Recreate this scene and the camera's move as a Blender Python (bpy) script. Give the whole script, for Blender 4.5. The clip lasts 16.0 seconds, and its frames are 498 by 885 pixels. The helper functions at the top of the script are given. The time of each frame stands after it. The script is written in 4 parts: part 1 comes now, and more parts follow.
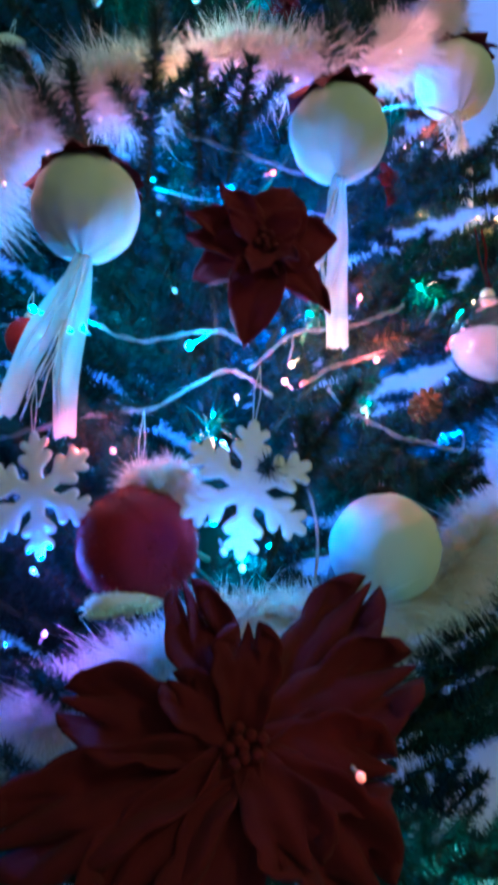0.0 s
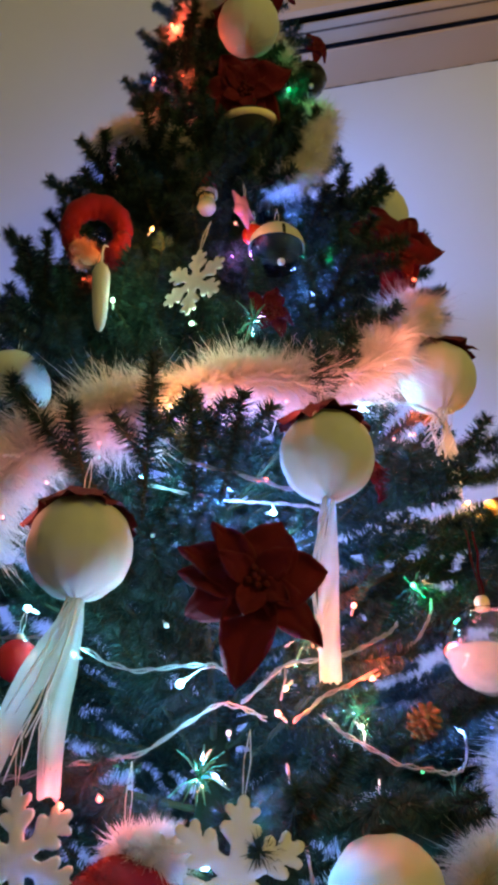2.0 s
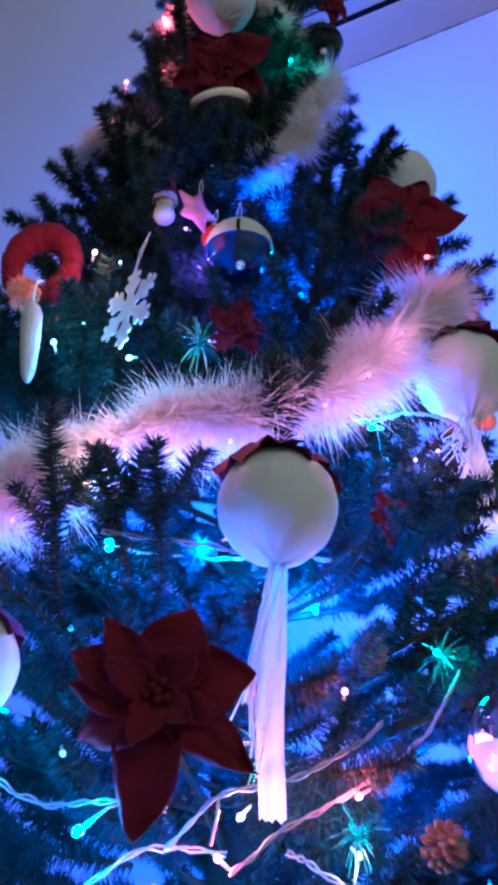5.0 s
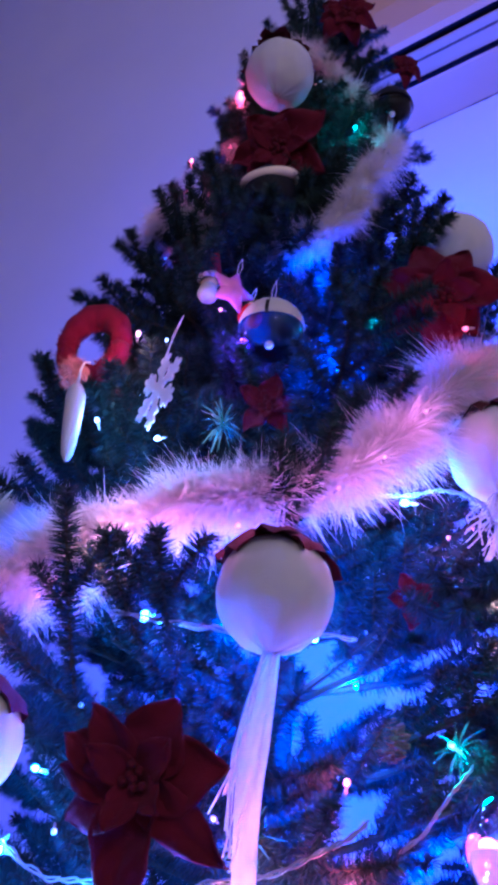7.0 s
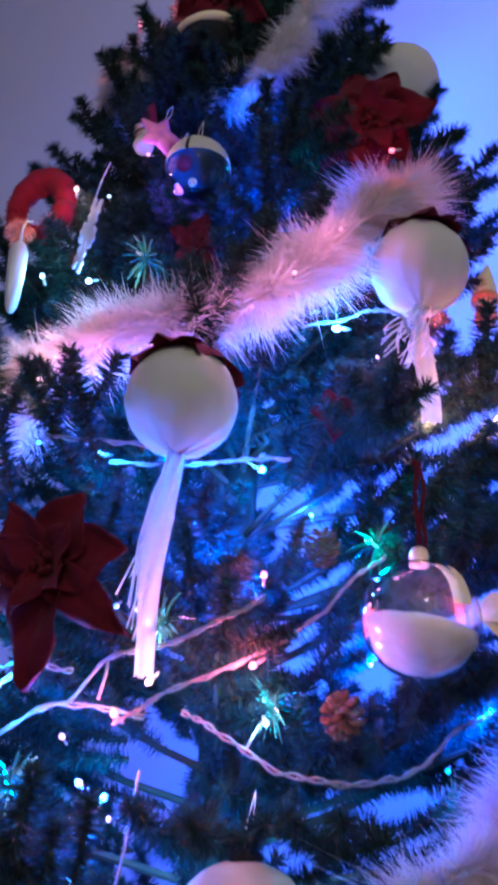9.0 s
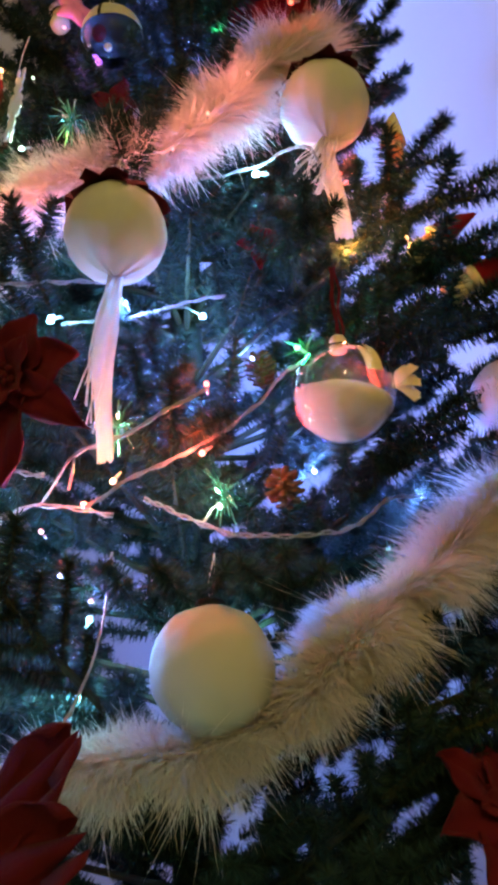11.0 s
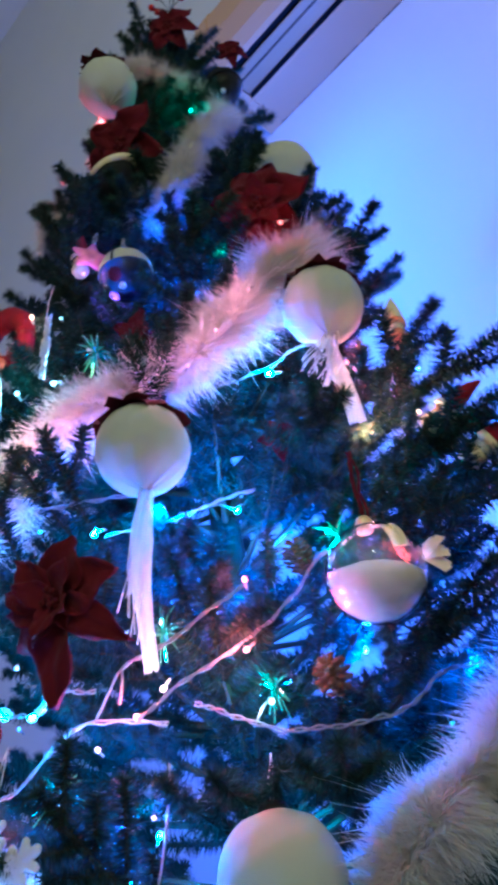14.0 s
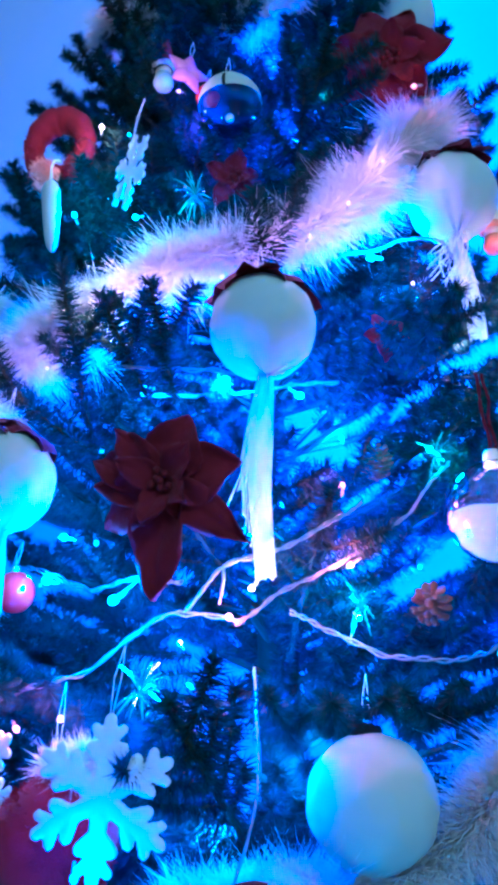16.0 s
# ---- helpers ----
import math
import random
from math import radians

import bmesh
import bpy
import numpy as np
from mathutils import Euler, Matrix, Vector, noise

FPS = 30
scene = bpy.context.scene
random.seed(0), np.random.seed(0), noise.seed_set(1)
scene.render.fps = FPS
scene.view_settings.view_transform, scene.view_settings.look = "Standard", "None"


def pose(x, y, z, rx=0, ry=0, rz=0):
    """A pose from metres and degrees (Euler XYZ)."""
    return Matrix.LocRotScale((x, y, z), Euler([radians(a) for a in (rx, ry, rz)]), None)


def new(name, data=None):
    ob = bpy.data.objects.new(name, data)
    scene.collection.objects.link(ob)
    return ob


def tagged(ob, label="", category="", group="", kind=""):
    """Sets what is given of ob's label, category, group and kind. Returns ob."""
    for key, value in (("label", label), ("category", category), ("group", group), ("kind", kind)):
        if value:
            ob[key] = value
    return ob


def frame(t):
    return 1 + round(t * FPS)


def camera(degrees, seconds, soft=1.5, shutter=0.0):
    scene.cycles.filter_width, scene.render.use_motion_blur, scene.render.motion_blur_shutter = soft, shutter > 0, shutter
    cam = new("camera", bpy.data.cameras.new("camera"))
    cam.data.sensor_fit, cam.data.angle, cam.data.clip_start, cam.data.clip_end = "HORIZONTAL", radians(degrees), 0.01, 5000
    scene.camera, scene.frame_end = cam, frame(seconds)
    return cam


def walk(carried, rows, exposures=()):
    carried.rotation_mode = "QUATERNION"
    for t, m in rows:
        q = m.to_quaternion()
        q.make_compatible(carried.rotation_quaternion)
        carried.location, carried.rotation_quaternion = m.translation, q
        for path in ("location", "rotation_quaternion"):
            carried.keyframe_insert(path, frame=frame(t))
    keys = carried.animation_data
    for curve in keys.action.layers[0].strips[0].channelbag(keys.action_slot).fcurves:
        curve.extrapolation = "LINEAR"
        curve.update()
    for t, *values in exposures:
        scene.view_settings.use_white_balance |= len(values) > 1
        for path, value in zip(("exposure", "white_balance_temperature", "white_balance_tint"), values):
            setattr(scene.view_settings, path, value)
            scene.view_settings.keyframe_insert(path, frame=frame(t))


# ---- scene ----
cam = camera(33.4, 16.0, soft=4.1, shutter=0.4)
METRES, EYE, TILT, LEAN, TURN = 1.22, 0.85, 17.5, 0.0, 0.0
ROWS = [
    (0.0, 0.0, 0.0, 0.0, 0.0, 0.0, -0.0),
    (0.5, -0.0022, -0.0123, 0.0385, 0.16, 4.59, 0.49),
    (1.0, 0.0001, -0.0254, 0.0712, 0.25, 8.59, 0.81),
    (1.5, 0.0119, -0.0197, 0.0929, 0.34, 10.89, 0.83),
    (2.0, 0.0091, -0.0117, 0.0994, 0.41, 11.92, 0.33),
    (2.5, 0.0186, 0.0133, 0.1031, 1.95, 11.82, -0.19),
    (3.0, 0.0307, 0.0351, 0.1192, 4.61, 11.88, -0.95),
    (3.5, 0.0587, 0.0637, 0.1257, 7.08, 11.51, 0.23),
    (4.0, 0.1004, 0.0873, 0.1335, 9.6, 11.63, 3.02),
    (6.5, 0.2082, 0.1417, 0.1627, 21.51, 14.68, 1.9),
    (7.0, 0.2372, 0.1305, 0.1711, 23.65, 15.41, 2.19),
    (7.5, 0.2616, 0.1276, 0.1776, 24.07, 15.58, 2.73),
    (8.0, 0.286, 0.1505, 0.1535, 27.35, 16.31, 3.07),
    (8.5, 0.3091, 0.1804, 0.1175, 28.87, 12.89, 4.46),
    (9.0, 0.3209, 0.1662, 0.0949, 29.01, 10.61, 5.02),
    (9.5, 0.337, 0.1612, 0.0605, 28.9, 9.27, 6.24),
    (10.0, 0.344, 0.1414, 0.0425, 27.93, 7.82, 7.97),
    (12.5, 0.3675, 0.1342, -0.051, 29.93, 8.41, 19.26),
    (13.0, 0.3846, 0.1475, -0.043, 31.97, 14.52, 21.63),
    (13.5, 0.3911, 0.133, -0.0223, 33.35, 19.08, 21.2),
    (14.0, 0.3768, 0.1197, -0.0003, 33.69, 20.38, 17.61),
    (14.5, 0.3356, 0.1041, 0.02, 32.52, 17.89, 13.11),
    (15.0, 0.2917, 0.0922, 0.052, 31.76, 13.0, 10.75),
    (15.5, 0.2626, 0.0886, 0.0725, 28.04, 8.89, 10.43),
    (16.0, 0.2314, 0.0892, 0.0836, 22.63, 6.56, 8.9),
]
EXPOSURES = [
    (0.0, -0.3, 5000, -62), (0.5, -0.4, 8500, -75), (1.0, -0.35, 40000, -30), (1.5, -0.3, 40000, -28), (2.0, -0.3, 20000, -42), (2.5, -0.25, 9000, -34), (3.0, -0.2, 6300, -16), (4.0, -0.15, 4600, 0),
    (6.5, -0.2, 4000, -20), (7.0, -0.3, 4350, 54), (8.0, -0.3, 4150, 30), (8.5, -0.25, 4300, -6), (9.0, -0.25, 4600, 10), (9.5, -0.3, 5400, 28), (10.0, -0.35, 7000, 8), (12.5, -0.08, 28000, -42), (13.0, -0.1, 7600, -36), (13.5, -0.05, 5200, -30),
    (14.5, 0.15, 3800, -26), (16.0, 0.45, 2780, -18),
]
walk(cam, [(t, pose(0, 0, EYE, TILT, LEAN, TURN) @ pose(METRES * x, METRES * y, METRES * z, 90 + pitch, roll, yaw)) for t, x, y, z, yaw, pitch, roll in ROWS], EXPOSURES)

# ---- world and large lights ----
world = bpy.data.worlds.new("night")
scene.world = world
world.use_nodes = True
world.node_tree.nodes["Background"].inputs[0].default_value = (0.012, 0.014, 0.02, 1)
world.node_tree.nodes["Background"].inputs[1].default_value = 0.3


def lamp(name, place, watts, colour, radius):
    data = bpy.data.lights.new(name, "POINT")
    data.energy, data.color, data.shadow_soft_size = watts, colour, radius
    ob = new(name, data)
    ob.location = place
    return ob


lamp("room_lamp", (1.5, -1.5, 2.2), 62.0, (1.0, 0.74, 0.39), 0.12)

# ---- materials ----


def material(name, colour, rough=0.6, metal=0.0, vary=0.25, scale=40.0, bump=0.15, fine=300.0, sheen=0.0, through_light=0.0, alpha=1.0, random_by=""):
    """A surface with a broad stain and a fine grain at true size."""
    m = bpy.data.materials.new(name)
    m.use_nodes = True
    n, link = m.node_tree.nodes, m.node_tree.links.new
    b, out = n["Principled BSDF"], n["Material Output"]
    b.inputs["Roughness"].default_value = rough
    b.inputs["Metallic"].default_value = metal
    b.inputs["Sheen Weight"].default_value = sheen
    b.inputs["Specular IOR Level"].default_value = 0.5 if rough < 0.5 else 0.15
    b.inputs["Alpha"].default_value = alpha
    where = n.new("ShaderNodeTexCoord")
    broad, grain = n.new("ShaderNodeTexNoise"), n.new("ShaderNodeTexNoise")
    broad.inputs["Scale"].default_value, grain.inputs["Scale"].default_value = scale, fine
    broad.inputs["Detail"].default_value = 4
    for t in (broad, grain):
        link(where.outputs["Object"], t.inputs["Vector"])
    dark, light = [c * (1 - vary) for c in colour], [min(1, c * (1 + vary)) for c in colour]
    ramp = n.new("ShaderNodeMix")
    ramp.data_type = "RGBA"
    ramp.inputs["A"].default_value, ramp.inputs["B"].default_value = (*dark, 1), (*light, 1)
    link(broad.outputs["Fac"], ramp.inputs["Factor"])
    last = ramp.outputs["Result"]
    if random_by:
        if random_by == "object":
            rnd = n.new("ShaderNodeObjectInfo").outputs["Random"]
        else:
            rnd = n.new("ShaderNodeNewGeometry").outputs["Random Per Island"]
        hsv, span = n.new("ShaderNodeHueSaturation"), n.new("ShaderNodeMapRange")
        span.inputs["To Min"].default_value, span.inputs["To Max"].default_value = 0.55, 1.5
        link(rnd, span.inputs["Value"])
        link(span.outputs["Result"], hsv.inputs["Value"])
        link(last, hsv.inputs["Color"])
        last = hsv.outputs["Color"]
    link(last, b.inputs["Base Color"])
    if bump:
        bp = n.new("ShaderNodeBump")
        bp.inputs["Strength"].default_value, bp.inputs["Distance"].default_value = bump, 0.001
        link(grain.outputs["Fac"], bp.inputs["Height"])
        link(bp.outputs["Normal"], b.inputs["Normal"])
    if through_light:
        tl, mix = n.new("ShaderNodeBsdfTranslucent"), n.new("ShaderNodeMixShader")
        link(last, tl.inputs["Color"])
        mix.inputs["Fac"].default_value = through_light
        link(b.outputs["BSDF"], mix.inputs[1])
        link(tl.outputs["BSDF"], mix.inputs[2])
        link(mix.outputs["Shader"], out.inputs["Surface"])
    return m


def glow(name, colour, strength):
    m = bpy.data.materials.new(name)
    m.use_nodes = True
    b = m.node_tree.nodes["Principled BSDF"]
    b.inputs["Base Color"].default_value = (0.8, 0.8, 0.8, 1)
    b.inputs["Emission Color"].default_value = (*colour, 1)
    b.inputs["Emission Strength"].default_value = strength
    return m


def clear(name, colour=(1, 1, 1), rough=0.02, ior=1.45):
    m = bpy.data.materials.new(name)
    m.use_nodes = True
    b = m.node_tree.nodes["Principled BSDF"]
    b.inputs["Base Color"].default_value = (*colour, 1)
    b.inputs["Transmission Weight"].default_value = 1.0
    b.inputs["Roughness"].default_value, b.inputs["IOR"].default_value = rough, ior
    return m


PLASTER = material("plaster", (0.74, 0.73, 0.72), 0.8, vary=0.05, scale=2.5, bump=0.25, fine=90)
CEILING = material("ceiling_paint", (0.78, 0.77, 0.75), 0.85, vary=0.04, scale=2, bump=0.15, fine=120)
TILE = material("floor_tile", (0.42, 0.36, 0.30), 0.3, vary=0.2, scale=6, bump=0.05)
NEEDLE = material("needles", (0.021, 0.046, 0.040), 0.55, vary=0.35, scale=25, bump=0.0, random_by="island", through_light=0.2)
STEM = material("twig_wire", (0.045, 0.05, 0.03), 0.8, vary=0.3, bump=0.3)
BARK = material("trunk_wrap", (0.012, 0.020, 0.012), 0.9, vary=0.4, bump=0.6)
FOAM = material("foam", (0.45, 0.455, 0.42), 0.75, vary=0.06, scale=30, bump=0.35, fine=900)
FLAKE = material("glitter_foam", (0.72, 0.72, 0.72), 0.6, vary=0.08, scale=60, bump=0.6, fine=1500, through_light=0.15)
FEATHER = material("feather_down", (0.74, 0.70, 0.69), 0.8, vary=0.08, scale=30, bump=0.0, random_by="", through_light=0.45)
ORGANZA = material("organza", (0.66, 0.66, 0.62), 0.6, vary=0.08, scale=80, bump=0.2, fine=1200, through_light=0.45, alpha=0.64)
THREAD = material("thread", (0.72, 0.71, 0.68), 0.7, vary=0.1, bump=0.0)
VELVET = material("red_velvet", (0.090, 0.003, 0.012), 0.8, vary=0.45, scale=35, bump=0.9, fine=1100, sheen=0.03, through_light=0.03)
DARKVELVET = material("wine_velvet", (0.068, 0.003, 0.009), 0.8, vary=0.5, scale=30, bump=0.9, fine=1100, sheen=0.03, through_light=0.05)
REDPLUSH = material("red_plush", (0.19, 0.005, 0.020), 0.9, vary=0.3, scale=60, bump=0.5, fine=900, sheen=0.05)
REDGLOSS = material("red_gloss", (0.45, 0.015, 0.02), 0.2, vary=0.1, bump=0.0)
WIRE = material("clear_wire", (0.27, 0.28, 0.30), 0.35, vary=0.12, scale=120, bump=0.2, through_light=0.2)
ACWHITE = material("air_conditioner_plastic", (0.60, 0.36, 0.18), 0.45, vary=0.04, scale=5, bump=0.05)
ACDARK = material("vent_dark", (0.012, 0.012, 0.014), 0.7, vary=0.2, bump=0.0)
# Grime at the wall edge; also the painted shade of the flap groove.
GRIME_SHADE = material("brown_grime_and_shade", (0.16, 0.10, 0.06), 0.9, vary=0.4, scale=60, bump=0.3)
GLASS = clear("ornament_glass", (1.0, 0.96, 0.95), 0.02, 1.5)
BLUEGLASS = clear("tinted_glass", (0.34, 0.40, 0.46), 0.05, 1.25)
SNOWFILL = material("snow_filling", (0.50, 0.44, 0.42), 0.8, vary=0.12, scale=120, bump=0.4)
CREAM = material("cream_felt", (0.74, 0.64, 0.42), 0.85, vary=0.12, scale=60, bump=0.4, fine=900)
BLACKFELT = material("black_felt", (0.012, 0.013, 0.015), 0.8, vary=0.3, bump=0.4)
PEARL = material("pink_pearl", (0.85, 0.30, 0.66), 0.25, vary=0.15, scale=60, bump=0.1, through_light=0.3)
ORANGEFELT = material("orange_felt", (0.62, 0.30, 0.14), 0.85, vary=0.2, bump=0.4)
GOLD = material("gold_ribbon", (0.80, 0.62, 0.40), 0.4, metal=0.15, vary=0.2, scale=90, bump=0.2)
STEEL = material("steel_wire", (0.5, 0.5, 0.5), 0.3, metal=1.0, vary=0.1, bump=0.0)
TINSEL = material("iridescent_tinsel", (0.24, 0.66, 0.52), 0.2, metal=0.8, vary=0.3, bump=0.0)

# ---- mesh tools ----


class Geo:
    """Gathers vertices and faces of one mesh."""

    def __init__(self):
        self.v, self.f, self.m = [], [], []

    def face(self, ids, mi=0):
        self.f.append(ids)
        self.m.append(mi)

    def tube(self, pts, radii, n=8, mi=0, flat=1.0, up=None):
        pts = [Vector(p) for p in pts]
        base, last = len(self.v), None
        for i, p in enumerate(pts):
            d = (pts[min(i + 1, len(pts) - 1)] - pts[max(i - 1, 0)]).normalized()
            a = Vector(up) if up else (last if last else (Vector((0, 0, 1)) if abs(d.z) < 0.9 else Vector((1, 0, 0))))
            s = d.cross(a).normalized()
            a = s.cross(d).normalized()
            last = a
            r = radii[i] if hasattr(radii, "__len__") else radii
            for k in range(n):
                w = 2 * math.pi * k / n
                self.v.append(p + s * (math.cos(w) * r) + a * (math.sin(w) * r * flat))
        for i in range(len(pts) - 1):
            for k in range(n):
                q = base + i * n
                self.face((q + k, q + (k + 1) % n, q + n + (k + 1) % n, q + n + k), mi)
        self.face(tuple(base + k for k in range(n))[::-1], mi)
        self.face(tuple(base + (len(pts) - 1) * n + k for k in range(n)), mi)

    def capsule(self, a, b, r0, r1, n=10, flat=1.0, up=None, mi=0):
        a, b = Vector(a), Vector(b)
        d = (b - a).normalized()
        pts, rs = [], []
        for s in (1.0, 0.92, 0.7, 0.38, 0.0):
            pts.append(a - d * (r0 * s))
            rs.append(max(0.05 * r0, r0 * math.sqrt(max(0, 1 - s * s))))
        for s in (0.0, 0.38, 0.7, 0.92, 1.0):
            pts.append(b + d * (r1 * s))
            rs.append(max(0.05 * r1, r1 * math.sqrt(max(0, 1 - s * s))))
        self.tube(pts, rs, n, mi, flat, up)

    def ball(self, c, r, nu=32, nv=20, squash=1.0, lumps=0.0, freq=3.0, ridges=0, mi=0, lo=0.0, hi=1.0):
        c, base = Vector(c), len(self.v)
        for j in range(nv + 1):
            th = math.pi * (lo + (hi - lo) * j / nv)
            for i in range(nu):
                ph = 2 * math.pi * i / nu
                d = Vector((math.sin(th) * math.cos(ph), math.sin(th) * math.sin(ph), math.cos(th)))
                rr = r * (1 + lumps * noise.noise(d * freq + c * 50))
                if ridges:
                    off = (ph * ridges / (2 * math.pi) + 0.5) % 1 - 0.5
                    rr *= 1 - 0.016 * math.exp(-(off * 14) ** 2) * math.sin(th)
                    low = max(0, -math.cos(th) - 0.55)
                    rr *= 1 + 0.03 * low * math.sin(ph * 9 + 2 * math.sin(ph * 3))
                self.v.append(c + Vector((d.x * rr, d.y * rr, d.z * rr * squash)))
        for j in range(nv):
            for i in range(nu):
                a, b = base + j * nu + i, base + j * nu + (i + 1) % nu
                self.face((a, a + nu, b + nu, b), mi)

    def lathe(self, prof, n=24, c=(0, 0, 0), mi=0):
        base, c = len(self.v), Vector(c)
        for r, z in prof:
            for k in range(n):
                w = 2 * math.pi * k / n
                self.v.append(c + Vector((r * math.cos(w), r * math.sin(w), z)))
        for i in range(len(prof) - 1):
            for k in range(n):
                q = base + i * n
                self.face((q + k, q + (k + 1) % n, q + n + (k + 1) % n, q + n + k), mi)

    def strip(self, pts, widths, side, mi=0, thick=0.0):
        """A ribbon along points; side: its width's direction, or one a point."""
        base = len(self.v)
        for i, p in enumerate(pts):
            s = Vector(side[i] if isinstance(side, list) else side).normalized() * (widths[i] / 2)
            self.v += [Vector(p) - s, Vector(p) + s]
        for i in range(len(pts) - 1):
            q = base + 2 * i
            self.face((q, q + 1, q + 3, q + 2), mi)

    def box(self, lo, hi, mi=0):
        base = len(self.v)
        for z in (lo[2], hi[2]):
            for x, y in ((lo[0], lo[1]), (hi[0], lo[1]), (hi[0], hi[1]), (lo[0], hi[1])):
                self.v.append(Vector((x, y, z)))
        for q in ((3, 2, 1, 0), (4, 5, 6, 7), (0, 1, 5, 4), (1, 2, 6, 5), (2, 3, 7, 6), (3, 0, 4, 7)):
            self.face(tuple(base + k for k in q), mi)

    def mesh(self, name, *mats, smooth=True):
        me = bpy.data.meshes.new(name)
        me.from_pydata([tuple(v) for v in self.v], [], self.f)
        for mt in mats:
            me.materials.append(mt)
        if len(mats) > 1:
            me.polygons.foreach_set("material_index", self.m)
        if smooth:
            me.polygons.foreach_set("use_smooth", [True] * len(me.polygons))
        me.update()
        return me


def part(name, geo, mat, parent, label="", smooth=True):
    me = geo if isinstance(geo, bpy.types.Mesh) else geo.mesh(name, mat, smooth=smooth)
    ob = new(name, me)
    ob.parent = parent
    if label:
        ob["label"] = label
    return ob


def thing(name, place, label, category, turn=(0, 0, 0), group="", kind=""):
    ob = new(name)
    ob.empty_display_size = 0.02
    ob.matrix_basis = pose(*place, *turn)
    return tagged(ob, label, category, group, kind)


def spline(pts, per=10):
    pts = [Vector(p) for p in pts]
    ext = [pts[0] * 2 - pts[1], *pts, pts[-1] * 2 - pts[-2]]
    out = []
    for i in range(1, len(ext) - 2):
        a, b, c, d = ext[i - 1:i + 3]
        for k in range(per):
            t = k / per
            out.append(0.5 * ((2 * b) + (c - a) * t + (2 * a - 5 * b + 4 * c - d) * t * t + (3 * b - a - 3 * c + d) * t ** 3))
    return out + [pts[-1]]


AXIS = Vector((-0.03, 0.85, 0.0))


def outward(p):
    """The turn about z that makes local -y face away from the trunk."""
    d = Vector(p) - AXIS
    return math.degrees(math.atan2(d.y, d.x)) + 90


# ---- the room ----
WALLTURN = -10.5
W0 = Vector((0.5, 1.19, 0))
along = Vector((math.cos(radians(WALLTURN)), math.sin(radians(WALLTURN)), 0))
back = Vector((-along.y, along.x, 0))
HIGH = 5.2


def slab(name, lo, hi, mat, label, category):
    g = Geo()
    g.box(lo, hi)
    ob = new(name, g.mesh(name, mat, smooth=False))
    ob.matrix_basis = pose(W0.x, W0.y, 0, 0, 0, WALLTURN)
    return tagged(ob, label, category, kind="structure")


slab("wall_back", (-4.60, 0.0, 0), (2.4, 0.12, HIGH), PLASTER, "plain painted plaster wall behind the tree", "wall")
slab("wall_left", (-4.72, -3.6, 0), (-4.60, 0.12, HIGH), PLASTER, "plain painted plaster side wall", "wall")
slab("wall_right", (2.4, -3.6, 0), (2.52, 0.12, HIGH), PLASTER, "plain painted plaster side wall", "wall")
slab("wall_front", (-4.72, -3.72, 0), (2.52, -3.6, HIGH), PLASTER, "plain painted plaster wall facing the tree", "wall")
slab("floor", (-4.72, -3.72, -0.1), (2.52, 0.12, 0), TILE, "brown tiled floor under the tree", "floor")
slab("ceiling", (-4.72, -3.72, HIGH), (2.52, 0.12, HIGH + 0.1), CEILING, "plain white ceiling", "ceiling")


